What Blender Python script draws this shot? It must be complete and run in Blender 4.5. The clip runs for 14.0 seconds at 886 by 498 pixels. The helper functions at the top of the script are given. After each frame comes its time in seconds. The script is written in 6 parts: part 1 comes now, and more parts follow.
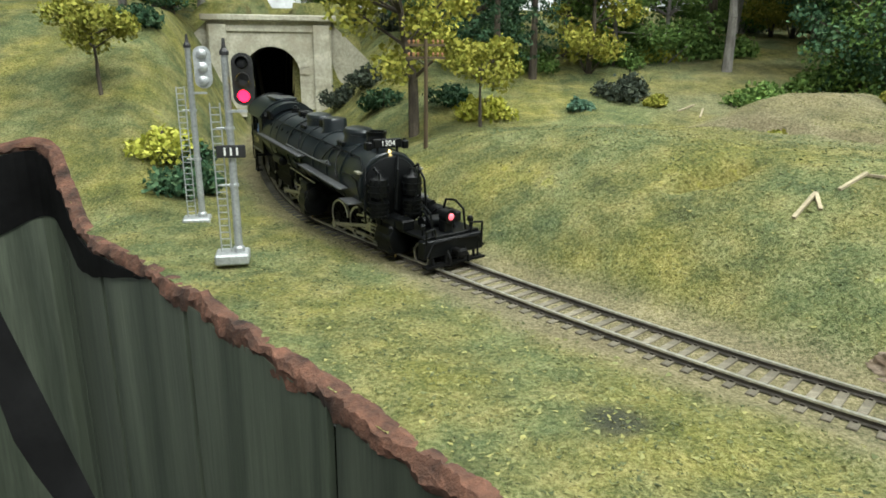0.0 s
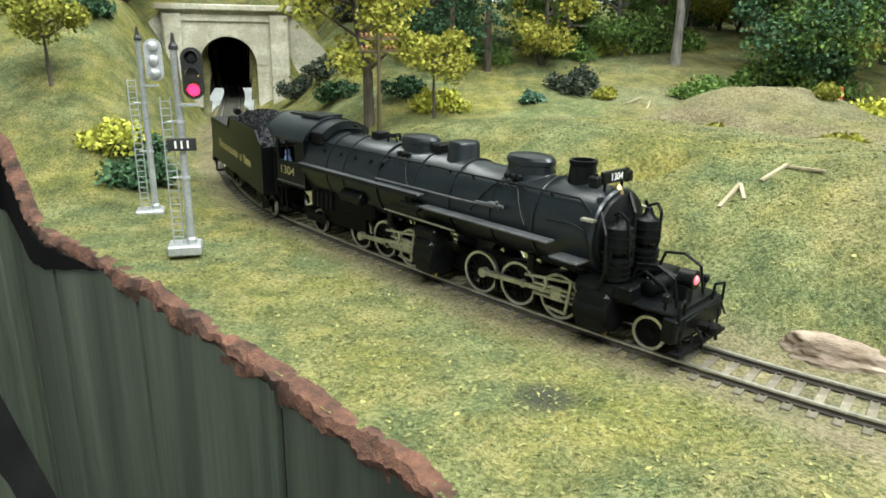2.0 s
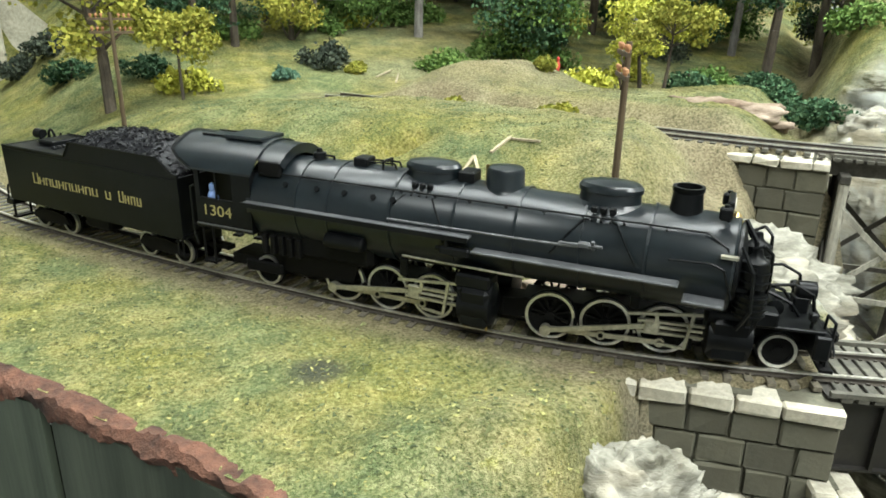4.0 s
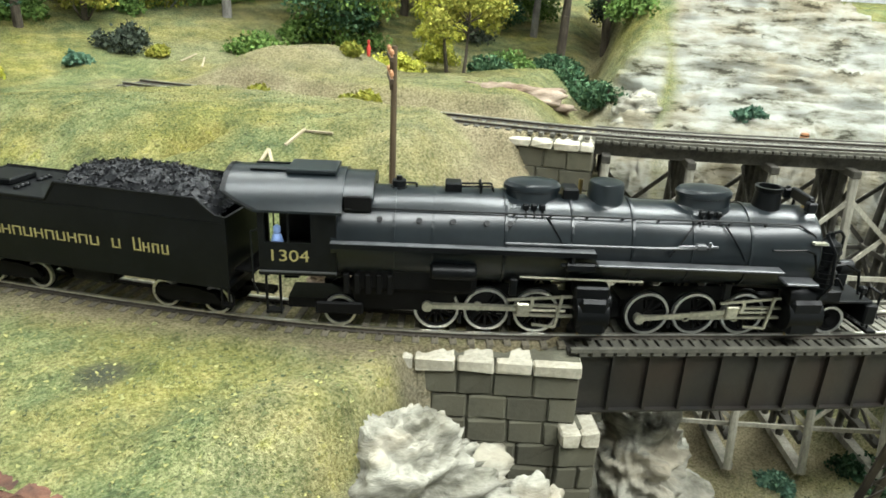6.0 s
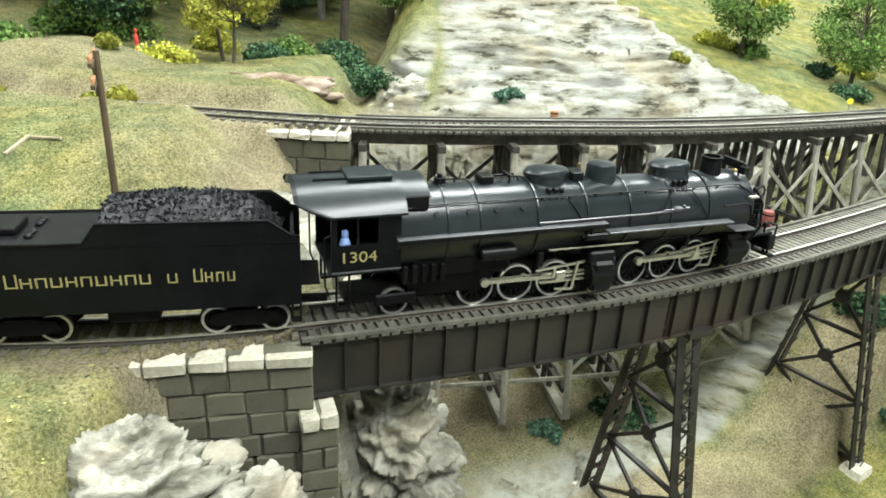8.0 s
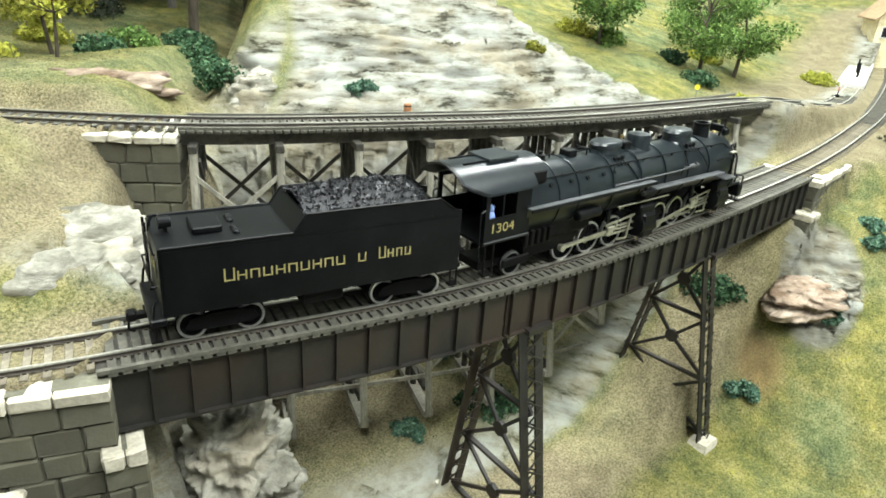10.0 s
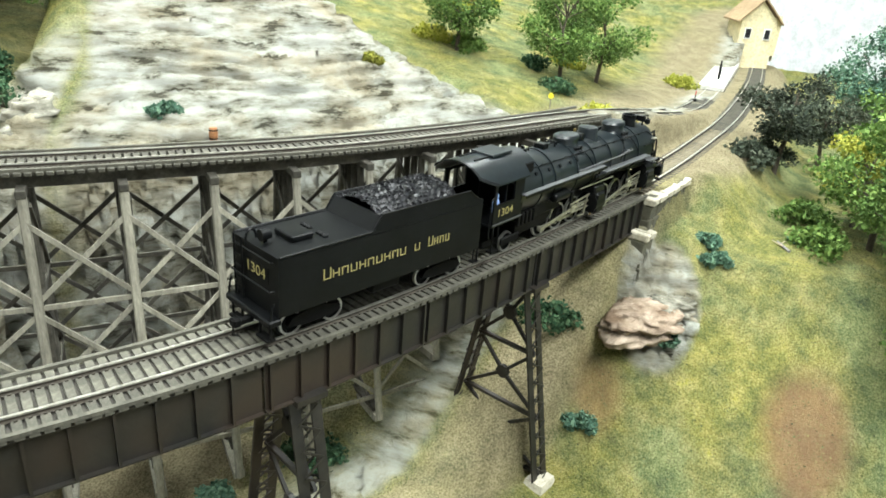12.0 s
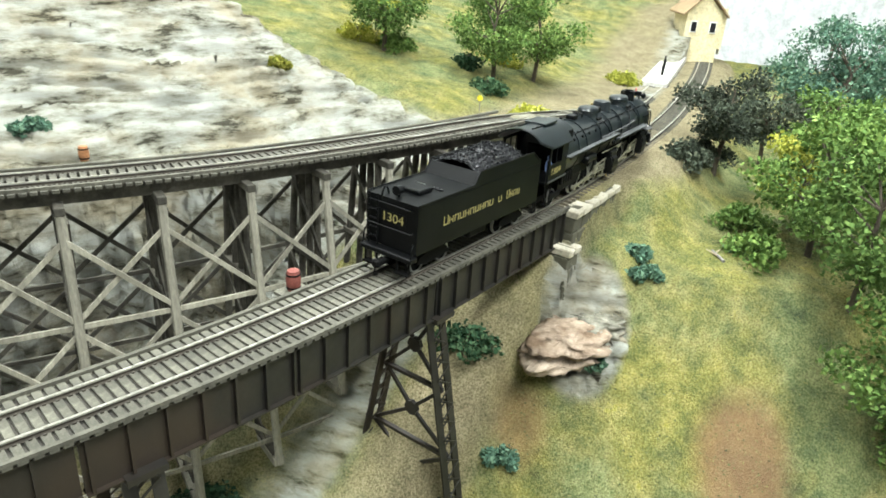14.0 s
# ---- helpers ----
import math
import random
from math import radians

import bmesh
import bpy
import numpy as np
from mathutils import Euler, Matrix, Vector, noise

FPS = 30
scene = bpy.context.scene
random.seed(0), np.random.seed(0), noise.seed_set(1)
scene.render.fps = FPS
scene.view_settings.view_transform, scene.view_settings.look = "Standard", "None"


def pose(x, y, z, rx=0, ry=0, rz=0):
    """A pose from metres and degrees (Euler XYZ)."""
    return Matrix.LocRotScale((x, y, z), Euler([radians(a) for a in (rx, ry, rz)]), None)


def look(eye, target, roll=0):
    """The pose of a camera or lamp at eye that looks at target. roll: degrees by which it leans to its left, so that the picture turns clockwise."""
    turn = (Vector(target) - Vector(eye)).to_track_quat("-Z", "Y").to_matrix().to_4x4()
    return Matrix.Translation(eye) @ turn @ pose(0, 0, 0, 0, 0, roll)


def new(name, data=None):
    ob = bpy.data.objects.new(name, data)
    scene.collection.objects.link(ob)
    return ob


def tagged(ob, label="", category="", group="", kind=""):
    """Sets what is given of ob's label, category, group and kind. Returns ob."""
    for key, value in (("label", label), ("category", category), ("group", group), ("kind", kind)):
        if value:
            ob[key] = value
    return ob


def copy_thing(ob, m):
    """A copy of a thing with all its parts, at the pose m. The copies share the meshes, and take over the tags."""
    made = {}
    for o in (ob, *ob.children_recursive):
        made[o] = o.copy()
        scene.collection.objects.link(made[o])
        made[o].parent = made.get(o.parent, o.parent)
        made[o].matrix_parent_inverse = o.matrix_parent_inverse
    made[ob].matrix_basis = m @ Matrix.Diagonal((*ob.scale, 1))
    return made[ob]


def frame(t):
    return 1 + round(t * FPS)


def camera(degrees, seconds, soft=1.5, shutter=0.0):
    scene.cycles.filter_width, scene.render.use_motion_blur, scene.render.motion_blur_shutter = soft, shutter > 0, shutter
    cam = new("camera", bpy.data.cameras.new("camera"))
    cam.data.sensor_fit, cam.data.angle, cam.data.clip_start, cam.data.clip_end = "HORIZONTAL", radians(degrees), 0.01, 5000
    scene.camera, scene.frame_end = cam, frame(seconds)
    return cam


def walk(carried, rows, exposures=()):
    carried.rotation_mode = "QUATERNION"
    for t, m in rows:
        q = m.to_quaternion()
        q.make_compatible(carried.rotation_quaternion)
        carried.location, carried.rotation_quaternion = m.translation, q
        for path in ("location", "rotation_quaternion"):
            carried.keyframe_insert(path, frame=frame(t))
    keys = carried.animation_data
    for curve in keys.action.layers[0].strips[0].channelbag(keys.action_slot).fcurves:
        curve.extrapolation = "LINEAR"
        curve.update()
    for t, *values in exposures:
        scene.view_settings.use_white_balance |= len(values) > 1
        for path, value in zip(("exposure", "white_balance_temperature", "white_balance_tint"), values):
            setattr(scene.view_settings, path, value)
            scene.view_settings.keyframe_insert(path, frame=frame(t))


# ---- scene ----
cam = camera(65.25, 14.0, soft=1.7)
PATH = [
    (0, (0.02658, 0.01161, 0.09688), (0.02660, 0.29951, 0.01253), 0.50),
    (0.5, (0.02559, 0.01039, 0.09710), (0.02935, 0.29782, 0.01127), 0.78),
    (1, (0.02762, 0.00759, 0.09815), (0.03417, 0.29456, 0.01094), 0.77),
    (1.5, (0.03022, 0.00480, 0.09937), (0.04040, 0.29135, 0.01113), 0.73),
    (2, (0.03419, 0.00050, 0.10022), (0.04930, 0.28674, 0.01168), 0.92),
    (2.5, (0.04174, -0.00847, 0.10090), (0.06948, 0.27552, 0.00825), 1.04),
    (3, (0.03518, -0.01212, 0.10425), (0.09654, 0.26560, 0.00882), 0.89),
    (5.5, (0.03913, -0.03292, 0.12349), (0.18634, 0.20481, 0.01480), 2.50),
    (6, (0.04805, -0.04274, 0.12643), (0.21238, 0.18279, 0.01628), 2.70),
    (6.5, (0.05662, -0.05762, 0.12852), (0.23752, 0.15443, 0.01757), 2.82),
    (7, (0.06710, -0.07179, 0.13328), (0.26310, 0.12602, 0.02168), 3.24),
    (7.5, (0.06856, -0.07779, 0.13704), (0.27477, 0.10897, 0.02478), 3.21),
    (8, (0.07534, -0.07920, 0.13863), (0.28813, 0.09781, 0.02292), 3.14),
    (10.5, (0.12687, -0.10431, 0.14632), (0.36895, 0.02609, 0.02636), 4.35),
    (11, (0.14915, -0.11341, 0.14907), (0.39533, 0.00790, 0.02791), 4.68),
    (11.5, (0.15552, -0.11941, 0.15542), (0.40386, -0.00181, 0.03500), 4.77),
    (12, (0.18503, -0.13411, 0.15903), (0.43738, -0.02404, 0.03984), 4.53),
    (12.5, (0.21805, -0.14826, 0.16064), (0.47199, -0.04338, 0.04016), 4.15),
    (13, (0.23452, -0.15301, 0.16166), (0.49000, -0.05154, 0.04152), 3.92),
    (13.5, (0.24099, -0.15639, 0.16162), (0.49746, -0.05687, 0.04196), 3.95),
    (14, (0.24562, -0.15516, 0.16107), (0.50244, -0.05691, 0.04111), 3.89),
]
walk(cam, [(t, look(eye, target, roll)) for t, eye, target, roll in PATH], exposures=[(0, 0.0), (1.0, 0.15), (2.5, 0.42), (5.5, 0.45), (8, 0.62), (14, 0.55)])

# ---- world and light ----
world = bpy.data.worlds.new("room_air")
scene.world = world
world.use_nodes = True
world.node_tree.nodes["Background"].inputs[0].default_value = (0.9, 1.0, 0.93, 1)
world.node_tree.nodes["Background"].inputs[1].default_value = 0.5


def lamp(name, at, target, sx, sy, watts, colour):
    d = bpy.data.lights.new(name, "AREA")
    d.shape, d.size, d.size_y, d.energy, d.color = "RECTANGLE", sx, sy, watts, colour
    ob = new(name, d)
    ob.matrix_world = look(at, target)
    return ob


# two rows of ceiling tubes: one over the layout, one unseen and added over the aisle as fill
lamp("tube_light", (0.42, 0.35, 1.35), (0.42, 0.36, 0), 1.5, 0.16, 21.0, (0.94, 1.0, 0.99))
lamp("tube_light", (1.45, 0.10, 1.35), (1.45, 0.11, 0), 1.3, 0.16, 30.0, (0.93, 1.0, 0.98))
lamp("tube_light", (-0.1, 1.0, 1.35), (-0.1, 1.01, 0), 1.0, 0.16, 14.0, (0.95, 1.0, 0.97))
# unseen fill lamp, added to brighten faces turned to the aisle
lamp("tube_light", (0.2, -0.75, 1.3), (0.2, -0.74, 0), 1.6, 0.16, 50.0, (0.95, 1.0, 0.98))

# ---- materials ----


def nodes_of(name):
    m = bpy.data.materials.new(name)
    m.use_nodes = True
    return m, m.node_tree, m.node_tree.nodes["Principled BSDF"]


def link(nt, a, b):
    nt.links.new(a, b)


def noise_node(nt, scale, detail=4.0, rough=0.6, space=None):
    n = nt.nodes.new("ShaderNodeTexNoise")
    n.inputs["Scale"].default_value, n.inputs["Detail"].default_value, n.inputs["Roughness"].default_value = scale, detail, rough
    if space is not None:
        link(nt, space, n.inputs["Vector"])
    return n


def ramp_node(nt, source, stops):
    r = nt.nodes.new("ShaderNodeValToRGB")
    el = r.color_ramp.elements
    while len(el) < len(stops):
        el.new(0.5)
    for e, (p, c) in zip(el, stops):
        e.position, e.color = p, (*c, 1)
    link(nt, source, r.inputs[0])
    return r


def mix_node(nt, fac, a, b, mode="MIX"):
    m = nt.nodes.new("ShaderNodeMix")
    m.data_type, m.blend_type = "RGBA", mode
    for sock, v in ((m.inputs[0], fac), (m.inputs[6], a), (m.inputs[7], b)):
        if isinstance(v, (int, float)):
            sock.default_value = v
        elif isinstance(v, tuple):
            sock.default_value = (*v, 1)
        else:
            link(nt, v, sock)
    return m.outputs[2]


def bump(nt, bsdf, height, strength, distance):
    b = nt.nodes.new("ShaderNodeBump")
    b.inputs["Strength"].default_value, b.inputs["Distance"].default_value = strength, distance
    link(nt, height, b.inputs["Height"])
    link(nt, b.outputs[0], bsdf.inputs["Normal"])


def surface(name, dark, light, scale, fine=0, rough=0.8, metal=0.0, bumpy=0.3, dist=0.0006, stretch=None, vary=0.0, spec=0.5, stain=None):
    """A two-scale procedural surface; stretch: scale of the noise space per axis; vary: change from piece to piece."""
    m, nt, b = nodes_of(name)
    co = nt.nodes.new("ShaderNodeTexCoord").outputs["Object"]
    if stretch:
        mp = nt.nodes.new("ShaderNodeMapping")
        mp.inputs["Scale"].default_value = stretch
        link(nt, co, mp.inputs["Vector"])
        co = mp.outputs[0]
    n = noise_node(nt, scale, 5, 0.6, co)
    r = ramp_node(nt, n.outputs[0], [(0.32, dark), (0.68, light)])
    col = r.outputs[0]
    n2 = noise_node(nt, fine or scale * 7, 3, 0.7, co)
    r2 = ramp_node(nt, n2.outputs[0], [(0.3, (0.72, 0.72, 0.72)), (0.7, (1.18, 1.18, 1.18))])
    col = mix_node(nt, 1.0, col, r2.outputs[0], "MULTIPLY")
    if stain:
        n3 = noise_node(nt, scale * 0.3, 3, 0.6, co)
        r3 = ramp_node(nt, n3.outputs[0], [(0.5, (0, 0, 0)), (0.66, (1, 1, 1))])
        col = mix_node(nt, r3.outputs[0], col, stain)
    if vary:
        info = nt.nodes.new("ShaderNodeObjectInfo")
        rv = ramp_node(nt, info.outputs["Random"], [(0, (1 - vary,) * 3), (1, (1 + vary,) * 3)])
        col = mix_node(nt, 1.0, col, rv.outputs[0], "MULTIPLY")
    link(nt, col, b.inputs["Base Color"])
    b.inputs["Roughness"].default_value, b.inputs["Metallic"].default_value = rough, metal
    b.inputs["Specular IOR Level"].default_value = spec
    if bumpy:
        bump(nt, b, n2.outputs[0], bumpy, dist)
    return m


def leafy(name, a, b_, c):
    m, nt, b = nodes_of(name)
    geo = nt.nodes.new("ShaderNodeNewGeometry")
    r = ramp_node(nt, geo.outputs["Random Per Island"], [(0.0, a), (0.5, b_), (1.0, c)])
    info = nt.nodes.new("ShaderNodeObjectInfo")
    rv = ramp_node(nt, info.outputs["Random"], [(0, (0.8, 0.8, 0.8)), (1, (1.2, 1.15, 1.1))])
    link(nt, mix_node(nt, 1.0, r.outputs[0], rv.outputs[0], "MULTIPLY"), b.inputs["Base Color"])
    b.inputs["Roughness"].default_value = 0.9
    b.inputs["Specular IOR Level"].default_value = 0.15
    return m


def glow(name, colour, strength):
    m, nt, b = nodes_of(name)
    b.inputs["Base Color"].default_value = (*colour, 1)
    b.inputs["Emission Color"].default_value = (*colour, 1)
    b.inputs["Emission Strength"].default_value = strength
    return m


BLACK = surface("engine_black", (0.002, 0.0024, 0.0026), (0.005, 0.0056, 0.006), 60, rough=0.38, bumpy=0.05, dist=0.0001, spec=0.16)
BLACK_DULL = surface("frame_black", (0.002, 0.002, 0.002), (0.005, 0.005, 0.0048), 80, rough=0.6, bumpy=0.1, dist=0.0001, spec=0.12)
BOILER = surface("boiler_black", (0.004, 0.0065, 0.008), (0.008, 0.012, 0.014), 40, rough=0.30, bumpy=0.04, dist=0.0001, spec=0.42)
STEEL = surface("bright_steel", (0.36, 0.35, 0.27), (0.55, 0.53, 0.42), 120, rough=0.42, metal=0.85, bumpy=0.05, dist=0.0001)
TYRE = surface("nickel_rim", (0.5, 0.5, 0.47), (0.7, 0.7, 0.65), 120, rough=0.35, metal=0.9, bumpy=0.03, dist=0.0001)
GOLD = surface("gold_lettering", (0.24, 0.205, 0.07), (0.32, 0.275, 0.11), 200, rough=0.6, bumpy=0)
# black trim lightened to grey, so the highlight sits in the base colour
RUNNING = surface("highlight_grey", (0.045, 0.047, 0.05), (0.09, 0.093, 0.095), 120, rough=0.35, bumpy=0.3, dist=0.0002)
BRASS = surface("brass", (0.5, 0.36, 0.14), (0.6, 0.45, 0.2), 90, rough=0.3, metal=1.0, bumpy=0)
COAL = surface("coal", (0.003, 0.003, 0.004), (0.016, 0.017, 0.019), 260, fine=900, rough=0.36, bumpy=0.5, dist=0.0004, spec=0.2)
RAIL_TOP = surface("rail_head", (0.52, 0.50, 0.44), (0.70, 0.68, 0.61), 90, rough=0.42, metal=1.0, bumpy=0)
RAIL_SIDE = surface("rail_web", (0.022, 0.018, 0.012), (0.055, 0.045, 0.032), 120, rough=0.75, bumpy=0.1)
TIE = surface("weathered_tie", (0.085, 0.074, 0.05), (0.19, 0.168, 0.12), 110, rough=0.9, vary=0.22)
BRIDGE_TIE = surface("grey_bridge_tie", (0.052, 0.05, 0.038), (0.115, 0.11, 0.085), 110, rough=0.9, vary=0.2)
BOARDING = surface("dark_boarding", (0.02, 0.018, 0.014), (0.05, 0.046, 0.036), 80, rough=0.9)
GIRDER = surface("girder_brown_black", (0.007, 0.0068, 0.006), (0.02, 0.018, 0.014), 45, rough=0.5, bumpy=0.15, stain=(0.022, 0.015, 0.010))
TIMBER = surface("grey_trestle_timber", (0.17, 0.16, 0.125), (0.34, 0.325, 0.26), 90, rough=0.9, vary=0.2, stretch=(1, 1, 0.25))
# the same timber darkened: shade of inner and far members held in the colour
TIMBER_SHADED = surface("shaded_trestle_timber", (0.03, 0.028, 0.021), (0.09, 0.083, 0.065), 80, rough=0.9, vary=0.25)
CUT_STONE = surface("cut_stone", (0.065, 0.064, 0.044), (0.16, 0.155, 0.11), 55, rough=0.93, bumpy=0.5, dist=0.0006, vary=0.2, stain=(0.08, 0.075, 0.05))
CAP_STONE = surface("cap_stone", (0.36, 0.33, 0.25), (0.55, 0.52, 0.42), 50, rough=0.9, bumpy=0.3, vary=0.08)
PORTAL = surface("portal_stone", (0.34, 0.32, 0.24), (0.52, 0.50, 0.40), 40, rough=0.93, bumpy=0.4, stain=(0.28, 0.25, 0.18))
# near-black base colour stands in for the unlit inside of the tunnel
DARKNESS = surface("tunnel_darkness", (0.004, 0.004, 0.004), (0.01, 0.01, 0.009), 30, rough=1.0)
SILVER = surface("silver_paint", (0.34, 0.36, 0.36), (0.5, 0.52, 0.52), 100, rough=0.42, metal=0.5, bumpy=0.1, dist=0.0002)
SIGNAL_BLACK = surface("signal_black", (0.008, 0.008, 0.008), (0.02, 0.02, 0.02), 90, rough=0.5)
RED_LENS = glow("red_signal_light", (1.0, 0.012, 0.05), 6.0)
HEAD_LENS = glow("marker_light", (1.0, 0.16, 0.2), 1.0)
AMBER_LENS = glow("amber_signal_light", (1.0, 0.62, 0.02), 7.0)
DARK_LENS = surface("dark_lens", (0.01, 0.01, 0.012), (0.02, 0.02, 0.022), 40, rough=0.1, bumpy=0)
POLE = surface("brown_pole", (0.05, 0.034, 0.016), (0.12, 0.082, 0.04), 60, rough=0.85, stretch=(1, 1, 0.15))
WHITE = surface("white_paint", (0.72, 0.72, 0.68), (0.82, 0.82, 0.78), 90, rough=0.6, bumpy=0)
BARK = surface("bark", (0.04, 0.032, 0.022), (0.11, 0.09, 0.065), 150, rough=0.95, bumpy=0.6, stretch=(1, 1, 0.3))
GREY_BARK = surface("grey_bark", (0.12, 0.11, 0.1), (0.26, 0.25, 0.22), 150, rough=0.95, bumpy=0.6, stretch=(1, 1, 0.3))
FASCIA = surface("stained_plank", (0.032, 0.042, 0.028), (0.085, 0.10, 0.07), 26, fine=260, rough=0.6, bumpy=0.4, dist=0.0005, stretch=(2, 2, 0.10), vary=0.2)
LIP = surface("raw_brown_edge", (0.02, 0.010, 0.006), (0.17, 0.075, 0.045), 60, rough=0.95, bumpy=0.8, dist=0.0015)
STICK = surface("bleached_wood", (0.25, 0.21, 0.13), (0.40, 0.34, 0.22), 90, rough=0.9)
RED_BARREL = surface("red_barrel", (0.15, 0.04, 0.03), (0.25, 0.07, 0.05), 120, rough=0.7)
BROWN_BARREL = surface("orange_brown_barrel", (0.30, 0.13, 0.05), (0.45, 0.22, 0.1), 120, rough=0.7)
CREAM = surface("cream_siding", (0.62, 0.54, 0.33), (0.74, 0.66, 0.42), 30, rough=0.8)
ROOF = surface("brown_roof", (0.22, 0.15, 0.08), (0.36, 0.26, 0.15), 50, rough=0.9)
PLATFORM = surface("pale_platform", (0.5, 0.49, 0.45), (0.62, 0.61, 0.57), 30, rough=0.9)
FLAT_BLACK = surface("flat_black", (0.003, 0.003, 0.003), (0.008, 0.008, 0.008), 40, rough=0.95, spec=0.1)
FLOOR_M = surface("aisle_carpet", (0.012, 0.012, 0.012), (0.03, 0.03, 0.028), 30, rough=0.95)
WALL_M = surface("room_wall", (0.76, 0.79, 0.79), (0.84, 0.86, 0.86), 5, rough=0.9, bumpy=0.05)
CEILING_M = surface("ceiling_tile", (0.6, 0.6, 0.57), (0.7, 0.7, 0.67), 8, rough=0.95, bumpy=0.1)
RED_PAINT = surface("red_paint", (0.5, 0.04, 0.03), (0.65, 0.07, 0.05), 60, rough=0.6, bumpy=0)
YELLOW_PAINT = surface("yellow_paint", (0.75, 0.6, 0.03), (0.85, 0.7, 0.05), 60, rough=0.6, bumpy=0)
BLUE_PAINT = surface("blue_paint", (0.12, 0.2, 0.42), (0.2, 0.3, 0.55), 60, rough=0.6, bumpy=0)
OLIVE = leafy("olive_leaves", (0.14, 0.16, 0.025), (0.25, 0.26, 0.045), (0.36, 0.34, 0.07))
MID = leafy("mid_green_leaves", (0.05, 0.10, 0.025), (0.10, 0.18, 0.045), (0.17, 0.26, 0.07))
DEEP = leafy("deep_green_leaves", (0.018, 0.05, 0.025), (0.04, 0.09, 0.045), (0.075, 0.13, 0.065))
DARKGREY = leafy("dark_grey_green_leaves", (0.025, 0.035, 0.025), (0.05, 0.065, 0.045), (0.085, 0.10, 0.07))
BLUEGREEN = leafy("blue_green_leaves", (0.04, 0.09, 0.065), (0.08, 0.16, 0.11), (0.14, 0.24, 0.16))
LIME = leafy("lime_leaves", (0.22, 0.25, 0.03), (0.36, 0.38, 0.06), (0.48, 0.48, 0.1))
TURF = leafy("turf_crumbs", (0.045, 0.06, 0.028), (0.15, 0.165, 0.07), (0.31, 0.30, 0.11))


def ground_material():
    """Scenic turf over tan plaster: the mesh attributes 'earth', 'rock', 'red' and 'pale' say what lies where."""
    m, nt, b = nodes_of("scenic_ground")
    co = nt.nodes.new("ShaderNodeTexCoord").outputs["Object"]

    def attr(name):
        a = nt.nodes.new("ShaderNodeAttribute")
        a.attribute_name = name
        return a.outputs["Fac"]

    big = noise_node(nt, 14, 4, 0.6, co)
    mid = noise_node(nt, 48, 8, 0.7, co)
    fine = noise_node(nt, 700, 3, 0.75, co)
    grain = noise_node(nt, 1800, 2, 0.7, co)
    turf = ramp_node(nt, mid.outputs[0], [(0.25, (0.075, 0.095, 0.05)), (0.40, (0.155, 0.175, 0.08)), (0.52, (0.25, 0.25, 0.105)), (0.62, (0.35, 0.32, 0.15)), (0.74, (0.42, 0.40, 0.08))])
    cool = ramp_node(nt, big.outputs[0], [(0.4, (0.84, 0.98, 0.96)), (0.5, (1.0, 1.0, 0.86)), (0.62, (1.08, 1.06, 0.70))])
    turf_c = mix_node(nt, 1.0, turf.outputs[0], cool.outputs[0], "MULTIPLY")
    earth = ramp_node(nt, mid.outputs[0], [(0.3, (0.225, 0.185, 0.11)), (0.7, (0.385, 0.335, 0.21))])
    mask = nt.nodes.new("ShaderNodeMath")
    mask.operation = "MULTIPLY_ADD"
    link(nt, fine.outputs[0], mask.inputs[0])
    mask.inputs[1].default_value = 1.6
    mask.inputs[2].default_value = -0.8
    add = nt.nodes.new("ShaderNodeMath")
    add.operation = "ADD"
    add.use_clamp = True
    link(nt, attr("earth"), add.inputs[0])
    link(nt, mask.outputs[0], add.inputs[1])
    col = mix_node(nt, add.outputs[0], turf_c, earth.outputs[0])
    shade = ramp_node(nt, fine.outputs[0], [(0.36, (0.32, 0.33, 0.32)), (0.60, (1.22, 1.22, 1.22))])
    col = mix_node(nt, 0.75, col, shade.outputs[0], "MULTIPLY")
    # layered rock: strata by stretched noise, dark in the cracks
    mp = nt.nodes.new("ShaderNodeMapping")
    mp.inputs["Scale"].default_value = (0.6, 0.6, 2.6)
    link(nt, co, mp.inputs["Vector"])
    rk = noise_node(nt, 52, 8, 0.66, mp.outputs[0])
    rock = ramp_node(nt, rk.outputs[0], [(0.36, (0.06, 0.055, 0.04)), (0.43, (0.26, 0.25, 0.205)), (0.53, (0.41, 0.405, 0.365)), (0.72, (0.53, 0.535, 0.51))])
    tint = ramp_node(nt, big.outputs[0], [(0.38, (0.84, 0.77, 0.62)), (0.55, (0.97, 1.0, 0.97))])
    rock_c = mix_node(nt, 1.0, rock.outputs[0], tint.outputs[0], "MULTIPLY")
    col = mix_node(nt, attr("rock"), col, rock_c)
    col = mix_node(nt, attr("red"), col, (0.25, 0.135, 0.08))
    col = mix_node(nt, attr("ash"), col, (0.055, 0.06, 0.05))
    link(nt, col, b.inputs["Base Color"])
    b.inputs["Roughness"].default_value = 0.95
    b.inputs["Specular IOR Level"].default_value = 0.1
    h = nt.nodes.new("ShaderNodeMath")
    h.operation = "ADD"
    link(nt, fine.outputs[0], h.inputs[0])
    link(nt, grain.outputs[0], h.inputs[1])
    bump(nt, b, h.outputs[0], 1.0, 0.002)
    return m



GROUND = ground_material()
ROCK = surface("pale_layered_rock", (0.075, 0.071, 0.052), (0.34, 0.33, 0.275), 55, fine=260, rough=0.95, bumpy=0.7, dist=0.001, stretch=(0.7, 0.7, 2.4), vary=0.1, stain=(0.36, 0.32, 0.24), spec=0.1)
